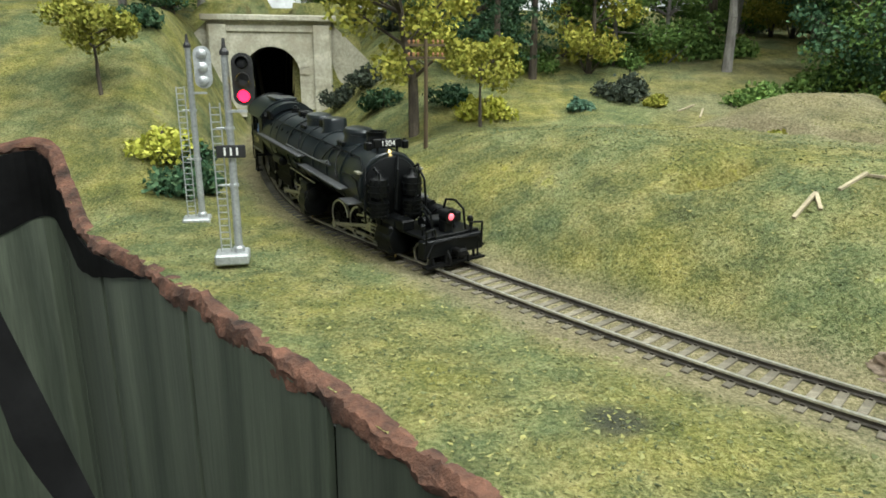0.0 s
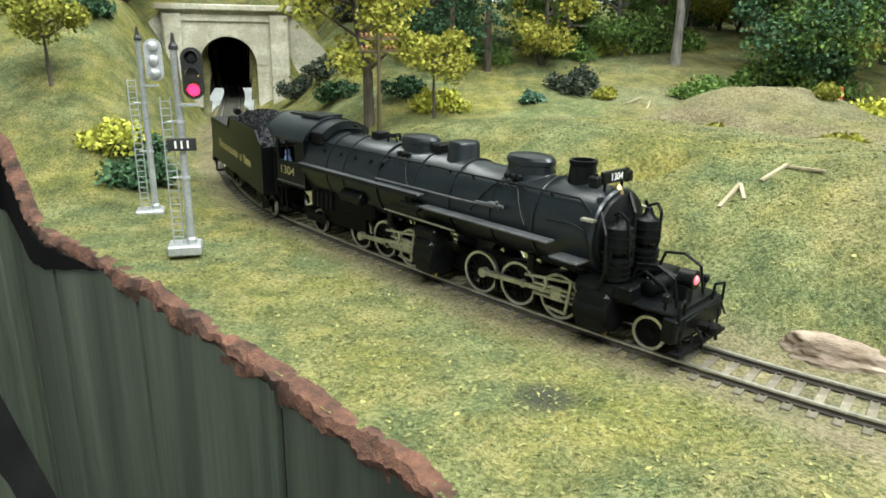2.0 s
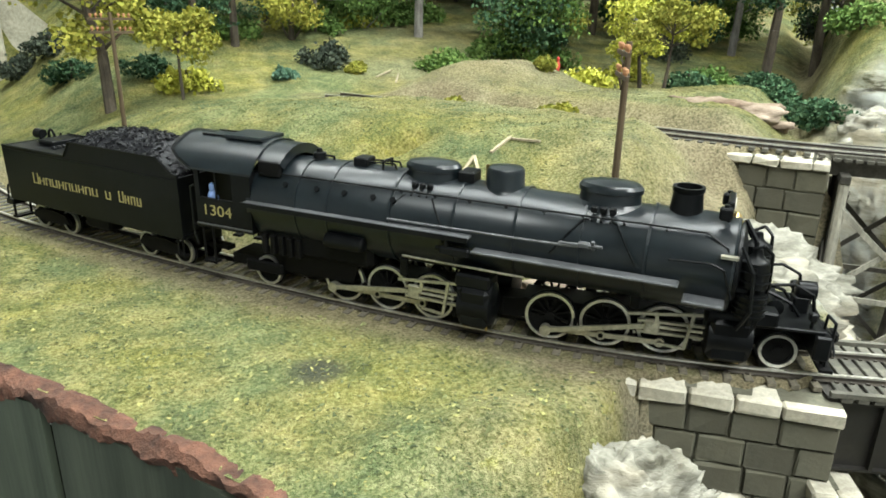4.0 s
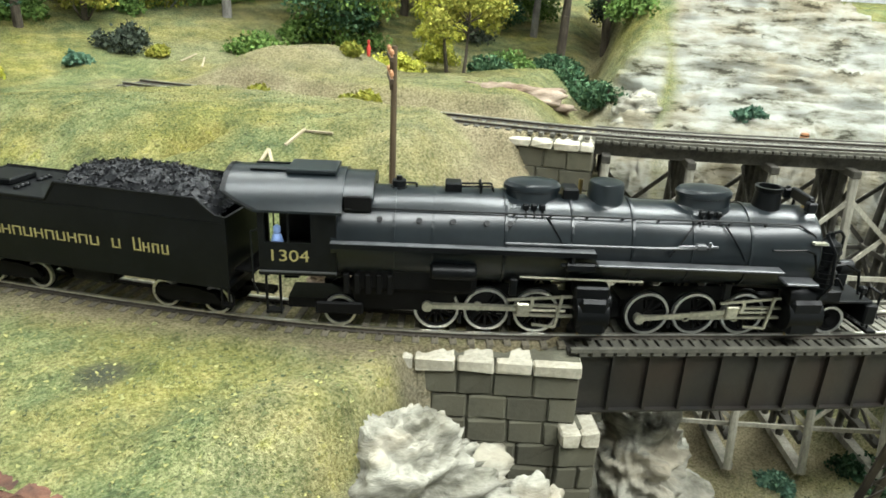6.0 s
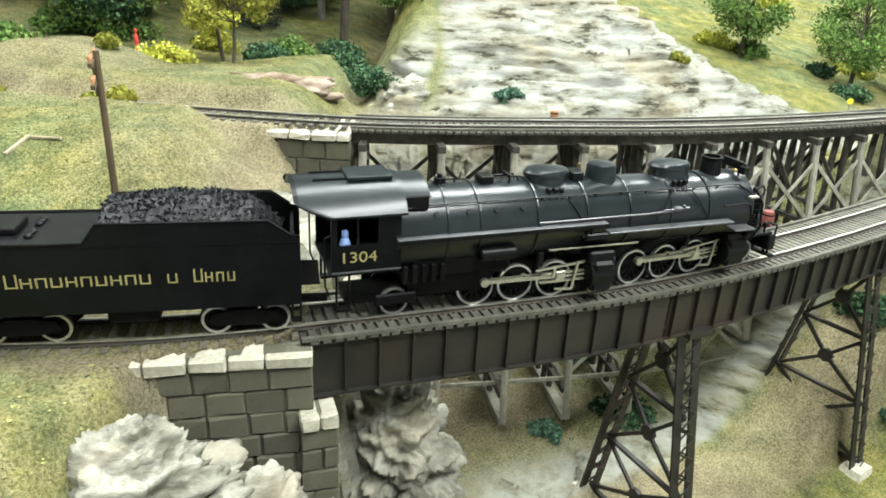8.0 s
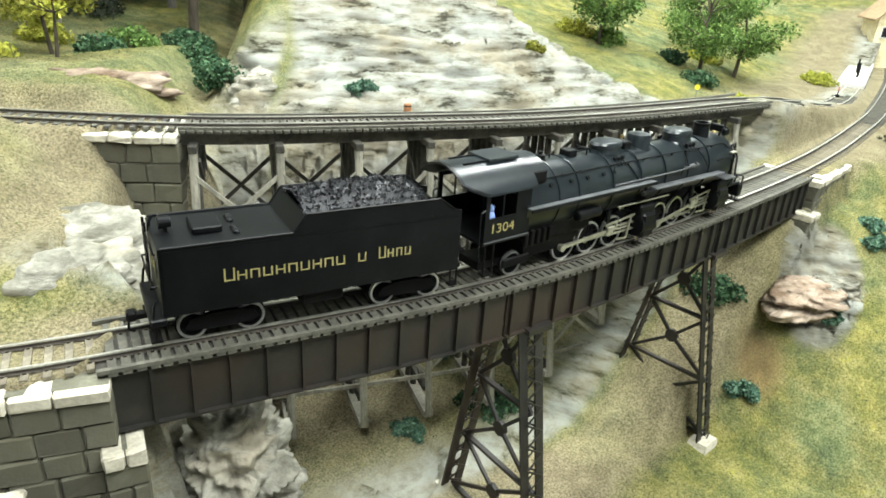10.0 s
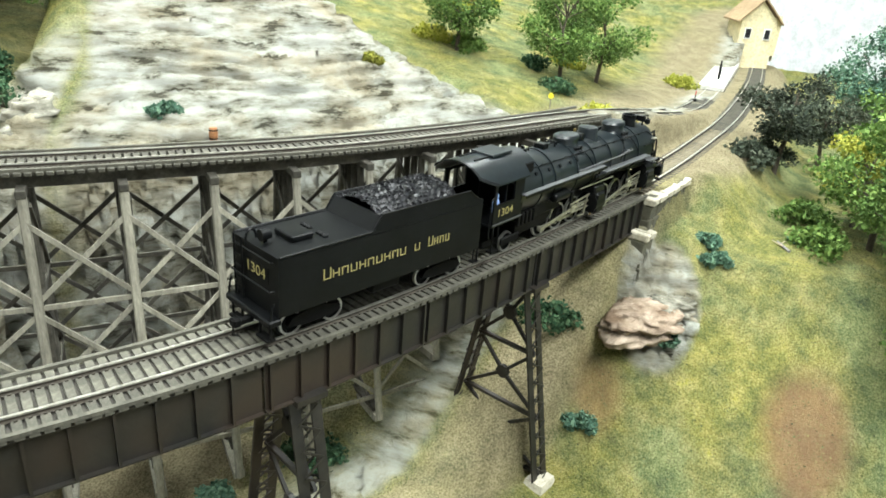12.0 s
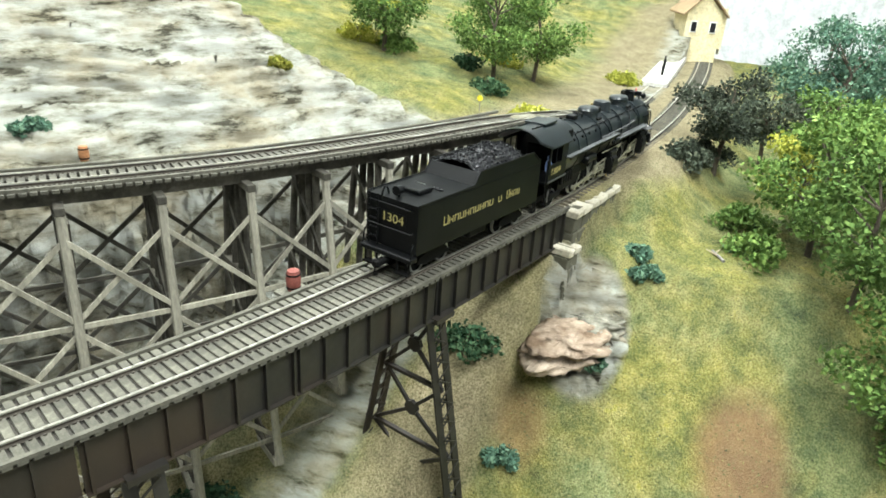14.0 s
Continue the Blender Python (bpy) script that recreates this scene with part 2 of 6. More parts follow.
PINK_ROCK = surface("buff_layered_rock", (0.13, 0.09, 0.06), (0.44, 0.36, 0.28), 42, fine=300, rough=0.95, bumpy=0.7, dist=0.001, stretch=(0.7, 0.7, 2.8), vary=0.1, spec=0.1)

# ---- mesh building ----


class Form:
    """Collects faces; u: metres per unit."""

    def __init__(self, u=0.001):
        self.v, self.f, self.u = [], [], u

    def mesh(self, pts, faces):
        n = len(self.v)
        self.v += [tuple(p) for p in pts]
        self.f += [tuple(n + i for i in f) for f in faces]
        return self

    def box(self, c, s, rot=None, taper=1.0, bevel=0.0):
        x, y, z = (a / 2 for a in s)
        if bevel:
            b = min(bevel, x * 0.9, y * 0.9, z * 0.9)
            pts = []
            for sx in (-1, 1):
                for sy in (-1, 1):
                    for sz in (-1, 1):
                        pts += [(sx * x, sy * (y - b), sz * (z - b)), (sx * (x - b), sy * y, sz * (z - b)), (sx * (x - b), sy * (y - b), sz * z)]
            i = lambda a, b2, c2, k: 3 * (4 * a + 2 * b2 + c2) + k
            fs = []
            for a in (0, 1):
                q = [(0, 0), (0, 1), (1, 1), (1, 0)]
                for k, mk in ((0, lambda p: (a, *p)), (1, lambda p: (p[0], a, p[1])), (2, lambda p: (*p, a))):
                    fs.append([i(*mk(p), k) for p in q])
            for a in (0, 1):
                for c2 in (0, 1):
                    fs.append([i(a, c2, 0, 0), i(a, c2, 1, 0), i(a, c2, 1, 1), i(a, c2, 0, 1)])
                    fs.append([i(a, 0, c2, 0), i(a, 1, c2, 0), i(a, 1, c2, 2), i(a, 0, c2, 2)])
                    fs.append([i(0, a, c2, 1), i(1, a, c2, 1), i(1, a, c2, 2), i(0, a, c2, 2)])
                    for d in (0, 1):
                        fs.append([i(a, c2, d, 0), i(a, c2, d, 1), i(a, c2, d, 2)])
        else:
            pts = [(sx * x * (taper if sz > 0 else 1), sy * y * (taper if sz > 0 else 1), sz * z) for sx in (-1, 1) for sy in (-1, 1) for sz in (-1, 1)]
            fs = [(0, 1, 3, 2), (4, 6, 7, 5), (0, 4, 5, 1), (2, 3, 7, 6), (0, 2, 6, 4), (1, 5, 7, 3)]
        if rot is not None:
            pts = [rot @ Vector(p) for p in pts]
        return self.mesh([(p[0] + c[0], p[1] + c[1], p[2] + c[2]) for p in pts], fs)

    def rod(self, a, b, r, r2=None, n=8):
        a, b = Vector(a), Vector(b)
        r2 = r if r2 is None else r2
        d = (b - a).normalized()
        e = d.orthogonal().normalized()
        g = d.cross(e)
        pts = []
        for k in range(n):
            w = e * math.cos(2 * math.pi * k / n) + g * math.sin(2 * math.pi * k / n)
            pts += [a + w * r, b + w * r2]
        fs = [(2 * k, 2 * ((k + 1) % n), 2 * ((k + 1) % n) + 1, 2 * k + 1) for k in range(n)]
        return self.mesh(pts, fs + [tuple(range(0, 2 * n, 2))[::-1], tuple(range(1, 2 * n, 2))])

    def beam(self, a, b, w, h):
        """A square-cut stick from a to b."""
        a, b = Vector(a), Vector(b)
        rot = (b - a).to_track_quat("X", "Z").to_matrix()
        return self.box((a + b) / 2, ((b - a).length, w, h), rot)

    def lathe(self, prof, a, axis, n=24, arc=(0, 360), cap=True):
        """prof: (along, radius) rows, turned about an axis through a."""
        a, d = Vector(a), Vector(axis).normalized()
        e = Vector((0, 0, 1)) if abs(d.z) < 0.9 else Vector((1, 0, 0))
        e = (e - d * e.dot(d)).normalized()
        g = d.cross(e)
        full = arc[1] - arc[0] >= 360
        m = n if full else n + 1
        pts = []
        for al, r in prof:
            for k in range(m):
                w = math.radians(arc[0] + (arc[1] - arc[0]) * k / n)
                pts.append(a + d * al + (e * math.cos(w) + g * math.sin(w)) * r)
        fs = []
        for i in range(len(prof) - 1):
            for k in range(n):
                k2 = (k + 1) % m
                fs.append((i * m + k, i * m + k2, (i + 1) * m + k2, (i + 1) * m + k))
        if cap:
            fs += [tuple(range(m))[::-1], tuple((len(prof) - 1) * m + k for k in range(m))]
        return self.mesh(pts, fs)

    def slab(self, poly, along, d):
        """A flat polygon of 3D points pushed by d along a direction."""
        o = Vector(along) * d
        n = len(poly)
        pts = [Vector(p) for p in poly] + [Vector(p) + o for p in poly]
        return self.mesh(pts, [tuple(range(n)), tuple(range(n, 2 * n))[::-1]] + [(k, (k + 1) % n, n + (k + 1) % n, n + k) for k in range(n)])

    def ring(self, c, axis, r_in, r_out, thick, n=28):
        return self.lathe([(-thick / 2, r_in), (-thick / 2, r_out), (thick / 2, r_out), (thick / 2, r_in), (-thick / 2, r_in)], c, axis, n, cap=False)

    def pipe(self, pts, r, n=6):
        for a, b in zip(pts[:-1], pts[1:]):
            self.rod(a, b, r, n=n)
        return self

    def data(self, name, mat, smooth=False):
        me = bpy.data.meshes.new(name)
        me.from_pydata([(x * self.u, y * self.u, z * self.u) for x, y, z in self.v], [], self.f)
        bm = bmesh.new()
        bm.from_mesh(me)
        bmesh.ops.recalc_face_normals(bm, faces=bm.faces)
        bm.to_mesh(me)
        bm.free()
        me.materials.append(mat)
        if smooth:
            me.shade_smooth()
        return me


def smooth_by_angle(me, degrees=35):
    me.shade_smooth()
    bm = bmesh.new()
    bm.from_mesh(me)
    for e in bm.edges:
        if len(e.link_faces) == 2 and e.calc_face_angle(0) > radians(degrees):
            e.smooth = False
    bm.to_mesh(me)
    bm.free()


def part(name, form, mat, parent=None, label="", m=None, smooth=False):
    me = form.data(name, mat)
    if smooth:
        smooth_by_angle(me)
    ob = new(name, me)
    if parent is not None:
        ob.parent = parent
    if m is not None:
        ob.matrix_basis = m
    return tagged(ob, label) if label else ob


def piece(name, me, parent, m):
    ob = new(name, me)
    ob.parent = parent
    ob.matrix_basis = m
    return ob


def thing(name, label, category, m=None, group="", kind=""):
    ob = new(name)
    ob.empty_display_size = 0.01
    if m is not None:
        ob.matrix_basis = m
    return tagged(ob, label, category, group, kind)


# ---- the lines of the place, in decimetres ----


def spline(ctrl, step=0.05):
    c = np.array(ctrl, float)
    c = np.vstack([2 * c[0] - c[1], c, 2 * c[-1] - c[-2]])
    out = []
    for i in range(1, len(c) - 2):
        n = max(2, int(np.linalg.norm(c[i + 1] - c[i]) / step))
        t = (np.arange(n) / n)[:, None]
        p0, p1, p2, p3 = c[i - 1 : i + 3]
        out.append(0.5 * (2 * p1 + (p2 - p0) * t + (2 * p0 - 5 * p1 + 4 * p2 - p3) * t**2 + (3 * p1 - p0 - 3 * p2 + p3) * t**3))
    out = np.vstack(out + [c[-2:-1]])
    for _ in range(40):
        out[1:-1] = (out[:-2] + 2 * out[1:-1] + out[2:]) / 4
    s = np.r_[0, np.cumsum(np.linalg.norm(np.diff(out[:, :2], axis=0), axis=1))]
    return s, out


MAIN_S, MAIN = spline([(-2.65, 12.2, 0.17), (-2.2, 10.5, 0.17), (-1.83, 8.8, 0.16), (-1.43, 7.0, 0.1), (-1.03, 5.5, 0.05), (-0.57, 4.35, 0.0), (-0.1, 3.68, 0),
    (0.336, 3.135, 0), (0.957, 2.423, 0), (1.525, 1.853, 0), (2.053, 1.44, 0), (2.618, 1.11, 0), (3.118, 0.812, 0), (3.676, 0.515, 0), (4.446, 0.207, 0),
    (5.05, 0.015, 0), (5.55, -0.13, 0), (6.95, -0.49, 0), (8.0, -0.70, 0), (9.3, -0.88, 0), (11.0, -1.05, 0), (14.0, -1.15, 0), (17, -1.1, 0)])
FAR_S, FAR = spline([(1.6, 5.4, 0.42), (2.3, 4.4, 0.42), (2.95, 3.5, 0.42), (3.75, 2.44, 0.42), (4.66, 1.68, 0.42), (5.55, 1.03, 0.42), (6.6, 0.46, 0.42), (7.35, 0.12, 0.42), (8.3, -0.2, 0.36), (9.5, -0.45, 0.2), (11, -0.6, 0.05), (14, -0.7, 0)])


def along(S, line, s):
    p = np.array([np.interp(s, S, line[:, k]) for k in range(3)])
    a = np.array([np.interp(s - 0.06, S, line[:, k]) for k in range(2)])
    b = np.array([np.interp(s + 0.06, S, line[:, k]) for k in range(2)])
    d = (b - a) / np.linalg.norm(b - a)
    return p, d, np.array([-d[1], d[0]])


def nearest_s(S, line, x, y):
    return float(S[np.argmin((line[:, 0] - x) ** 2 + (line[:, 1] - y) ** 2)])


def loft(S, line, s0, s1, pitch, prof):
    """One continuous member along a line: prof is its closed section of (offset to the left, height), in decimetres."""
    f = Form(0.1)
    st = np.linspace(s0, s1, max(3, int((s1 - s0) / pitch)))
    pts = []
    for s in st:
        p, d, n = along(S, line, s)
        for o, h in prof:
            q = p[:2] + n * o
            pts.append((q[0], q[1], h))
    m = len(prof)
    fs = [(i * m + k, i * m + (k + 1) % m, (i + 1) * m + (k + 1) % m, (i + 1) * m + k) for i in range(len(st) - 1) for k in range(m)]
    return f.mesh(pts, fs + [tuple(range(m)), tuple((len(st) - 1) * m + k for k in range(m))])


def side_of(X, Y, line):
    """Signed distance to a line: plus on its left."""
    q = line[::3, :2]
    d = np.gradient(q, axis=0)
    best = np.full(X.shape, 1e9)
    sign = np.zeros(X.shape)
    for (px, py), (dx, dy) in zip(q, d):
        r = (X - px) ** 2 + (Y - py) ** 2
        m = r < best
        best = np.where(m, r, best)
        sign = np.where(m, np.sign(dx * (Y - py) - dy * (X - px)), sign)
    return np.sqrt(best) * sign


def step(a, b, x):
    t = np.clip((x - a) / (b - a), 0, 1)
    return t * t * (3 - 2 * t)


def wave(X, Y, f, seed):
    """Cheap smooth noise, -1 to 1."""
    g = np.random.RandomState(seed)
    z = 0
    for k in range(6):
        a, p, q = g.uniform(0, 6.28, 3)
        w = f * g.uniform(0.6, 1.6)
        z = z + np.sin(X * w * math.cos(a) + Y * w * math.sin(a) + p + 0.8 * np.sin(0.7 * w * Y + q))
    return z / 4


def bank(X, Y, s):
    """Distance east of the gorge's west rim, which lies further back in front of the track."""
    return X - 1.15 * (Y - 1.12) - 2.2 + 0.10 * wave(X, Y, 4, 5) + 0.98 * step(0.13, 0.21, -s)


HOLLOW = (1.47, 3.20)


def height(X, Y):
    """The land, in decimetres, and its cover: earth, rock, red earth, ash."""
    s = side_of(X, Y, MAIN)
    v = side_of(X, Y, FAR)
    w = bank(X, Y, s) + 0.55 * step(0.35, 0.6, s) * step(-0.05, -0.2, v)
    # land west of the gorge
    hill = 0.36 * step(0.2, 1.25, s) * step(-0.1, -1.0, w) + 0.19 * step(0.15, 0.62, s)
    hill = np.where(s > 0, hill * (0.35 + 0.65 * step(5.8, 4.2, Y) + 0.3 * step(5.6, 7.5, Y)), 0)
    back = (0.3 * step(4.4, 6.4, Y) + 0.5 * step(6.2, 9.5, Y)) * step(0.5, 1.6, s) + 0.5 * step(9, 14, Y)
    front = np.where(s < 0, -0.045 * step(0.3, 1.2, -s), 0)
    ridge = np.where(s < 0, (0.30 * step(3.3, 4.8, Y) + 1.1 * step(4.0, 7.2, Y)) * step(0.2, 1.1, -s), 0)
    knoll = 0.30 * np.exp(-(((X - 3.0) / 0.75) ** 2 + ((Y - 5.2) / 0.55) ** 2) ** 1.5)
    mound = 0.15 * np.exp(-((X - 1.15) ** 2 + (Y - 1.22) ** 2) / 0.06) + 0.08 * np.exp(-((X - 0.8) ** 2 + (Y - 1.3) ** 2) / 0.06)
    west = -0.035 + hill + back + front + ridge + mound + knoll
    over = 1.35 * step(8.75, 9.25, Y) * step(1.6, 0.8, np.abs(s))
    west = np.maximum(west, over + 0.12 * np.minimum(over, 1))
    # land east of it
    kerb = step(8.1, 7.75, X)
    east = -0.04 - 0.30 * (step(0.2, 0.3, -s) * kerb + step(0.25, 1.0, -s) * (1 - kerb)) - 0.14 * step(0.3, 0.9, -s) - 0.12 * step(1.2, 3.0, -s)
    east = np.where(s > 0, -0.04 + 0.1 * step(0.4, 1.5, s), east)
    fall = 0.80 * np.clip(7.35 + 0.25 * np.clip(-s - 0.9, 0, 3) - X, 0, 9)
    east = np.maximum(east - fall, -1.75 + 0.1 * wave(X, Y, 1.6, 9))
    floor_ = -1.75 + 0.1 * wave(X, Y, 1.6, 9)
    gorge = np.maximum(east, floor_)
    # the cliff beyond the trestle
    lift = 1.9 * step(0.25, 0.95, v) + 0.50 * np.clip(v - 0.95, 0, 3.2) + 0.05 * wave(X, Y, 6, 3)
    cliff = np.maximum(-1.75 + lift, gorge)
    cliff_on = step(8.9, 7.8, X) * step(0.1, 0.4, v)
    gorge = gorge + (cliff - gorge) * cliff_on
    slope = 0.16 * step(0.5, 1.4, v) + 0.24 * np.clip(v - 1.2, 0, 4)
    gorge = np.where(v > 0, np.maximum(gorge, (slope - 0.05) * step(7.9, 9.2, X) + gorge * (1 - step(7.9, 9.2, X))), gorge)
    t = step(-0.05, 0.62, w)
    t = np.where(v > 0.3, step(-0.4, 0.5, w), t)
    z = west * (1 - t) + gorge * t
    # level beds under both tracks, on land only
    on_land = (1 - step(-0.12, 0.0, w)) + step(7.25, 7.5, X)
    tz = np.interp(Y, [4.3, 8.8], [0, 0.16])
    bed = step(0.30, 0.16, np.abs(s)) * np.clip(on_land, 0, 1)
    z = z * (1 - bed) + (tz - 0.0275) * bed
    far_land = np.clip(step(-0.02, -0.25, w) + step(7.6, 7.9, X), 0, 1)
    fz = np.interp(X, [7.6, 8.3, 9.5, 11, 14], [0.42, 0.36, 0.2, 0.05, 0.0])
    bed2 = step(0.34, 0.2, np.abs(v)) * far_land
    z = z * (1 - bed2) + (fz - 0.0275) * bed2
    # cover
    rock = np.clip(t * (1 - step(0.55, 0.8, w)) * 1.3, 0, 1) * step(4.0, 3.4, Y)
    rock = np.maximum(rock, cliff_on * step(0.3, 0.5, v) * step(3.6, 3.2, v + 0.25 * wave(X, Y, 3, 8)) * step(0.2, 0.5, w - 0.35 + 0.2 * wave(X, Y, 4, 2)))
    pier = np.exp(-(((X - 6.85) / 0.42) ** 2 + ((Y + 0.98) / 0.32) ** 2) ** 2)
    rock = np.maximum(rock, step(0.3, 0.6, pier))
    rock = np.maximum(rock, 0.85 * step(0.35, 0.05, -w) * step(-0.6, -0.2, w) * step(0.28, 0.4, s) * step(0.9, 0.5, s))
    earth = 0.9 * step(0.42, 0.2, np.abs(s)) + 0.5 * step(-0.7, -0.2, w) * (1 - t) + 0.25 * wave(X, Y, 2.2, 21)
    earth = earth + 0.8 * t * step(5.4, 4.4, X + 0.3 * wave(X, Y, 2, 12)) + 0.3 * step(1.2, 2.5, X) * step(0.3, 0.5, s) * (1 - t) + 0.55 * step(0.5, 0.2, np.abs(v)) + 0.5 * step(8.2, 9.2, X) * step(0.9, 0.4, np.abs(s)) - 0.15
    earth = earth + 1.1 * step(7.7, 8.5, X) * step(-0.62, -0.36, s) * step(2.0, 1.2, s) + 0.45 * np.exp(-(((X - 3.0) / 0.8) ** 2 + ((Y - 5.1) / 0.6) ** 2)) + 0.16 * step(0.4, 0.9, s) * (1 - t) * step(5.0, 3.5, Y)
    red = 0.72 * step(0.34, 0.16, np.hypot((X - 6.52) / 1.25, Y + 2.16) * 0.86 + 0.03 * wave(X, Y, 9, 4))
    red = np.maximum(red, 0.55 * step(0.5, 0.15, np.hypot((X - 6.2) / 0.6, (Y + 0.75) / 0.5)))
    ash = 0.85 * step(0.13, 0.05, np.hypot(X - 0.743, Y - 1.785) + 0.02 * wave(X, Y, 20, 6))
    rough = 0.012 * wave(X, Y, 9, 31) + 0.008 * wave(X, Y, 23, 32)
    z = z + rough * (1 - bed) * (1 - bed2)
    # a torn hollow in the turf, steep on its far side
    z = z - 0.16 * np.exp(-(((X - HOLLOW[0] + 0.5 * (Y - HOLLOW[1])) / 0.17) ** 2 + ((Y - HOLLOW[1]) / 0.06) ** 2) ** 2)
    return z, np.clip(earth, 0, 1), np.clip(rock, 0, 1), np.clip(red, 0, 1), np.clip(ash, 0, 1)


def z_at(x, y):
    return float(height(np.array([[x]]), np.array([[y]]))[0][0, 0])


# ---- the layout's rim: a curved line along the aisle ----
RIM_S, RIM = spline([(-3.12, 4.18, 0), (-2.59, 4.61, 0), (-2.41, 4.76, 0), (-1.52, 3.51, 0), (-1.114, 3.169, 0), (-0.633, 2.582, 0), (-0.309, 2.231, 0), (0.041, 1.836, 0), (0.223, 1.607, 0), (0.42, 1.363, 0),
    (0.70, 0.85, 0), (0.95, 0.1, 0), (1.4, -1.0, 0), (2.2, -2.2, 0), (3.6, -3.2, 0), (6.0, -3.9, 0), (10, -4.6, 0), (16, -5.4, 0)])


def build_ground():
    xs = np.concatenate([np.arange(-7, -2.2, 0.09), np.arange(-2.2, 9.0, 0.03), np.arange(9.0, 22, 0.1)])
    ys = np.concatenate([np.arange(-6.5, -3.2, 0.09), np.arange(-3.2, 5.0, 0.03), np.arange(5.0, 14, 0.09)])
    X, Y = np.meshgrid(xs, ys, indexing="ij")
    e = side_of(X, Y, RIM)
    # corners just past the rim are drawn in to it
    q = RIM[::2, :2]
    out = (e < 0) & (e > -0.2)
    ii = np.argwhere(out)
    for i, j in ii:
        k = np.argmin((q[:, 0] - X[i, j]) ** 2 + (q[:, 1] - Y[i, j]) ** 2)
        X[i, j], Y[i, j] = q[k]
    keep = e > -0.13
    Z, earth, rock, red, ash = height(X, Y)
    # relief of the rock: ledges and knobs
    rel = np.zeros_like(Z)
    for i, j in np.argwhere(rock > 0.05):
        p = Vector((X[i, j] * 2.0, Y[i, j] * 2.0, Z[i, j] * 20.0))
        led = (Z[i, j] * 10.5 + 0.9 * noise.noise(Vector((X[i, j] * 1.1, Y[i, j] * 1.1, 3)))) % 1.0
        rel[i, j] = 0.7 * noise.fractal(p, 1.0, 2.1, 4) + 0.4 * abs(noise.noise(p * 2.3)) + 1.7 * (led - 0.5)
    Y2 = rel * rock * 0.075
    Z = Z + Y2 * 0.55
    nx, ny = np.gradient(Z, axis=0), np.gradient(Z, axis=1)
    ln = np.sqrt(nx**2 + ny**2) + 1e-6
    X = X - Y2 * nx / ln * np.minimum(1, ln * 20)
    Y = Y - Y2 * ny / ln * np.minimum(1, ln * 20)
    n1, n2 = X.shape
    idx = np.arange(n1 * n2).reshape(n1, n2)
    ok = keep[:-1, :-1] & keep[1:, :-1] & keep[1:, 1:] & keep[:-1, 1:]
    # the tunnel's bore stays open
    sm = side_of(X, Y, MAIN)
    bore = (np.abs(sm) < 0.27) & (Y > 8.72)
    ok &= ~(bore[:-1, :-1] & bore[1:, 1:])
    F = np.stack([idx[:-1, :-1], idx[1:, :-1], idx[1:, 1:], idx[:-1, 1:]], -1)[ok]
    used = np.unique(F)
    re = np.full(n1 * n2, -1)
    re[used] = np.arange(len(used))
    V = np.stack([X, Y, Z], -1).reshape(-1, 3)[used] * 0.1
    me = bpy.data.meshes.new("ground")
    me.from_pydata(V.tolist(), [], re[F].tolist())
    for name, val in (("earth", earth), ("rock", rock), ("red", red), ("ash", ash)):
        a = me.attributes.new(name, "FLOAT", "POINT")
        a.data.foreach_set("value", val.reshape(-1)[used].astype(np.float32))
    me.materials.append(GROUND)
    me.shade_smooth()
    ob = new("ground", me)
    tagged(ob, "scenic ground of green and tan turf with pale layered rock", "ground", kind="structure")


build_ground()


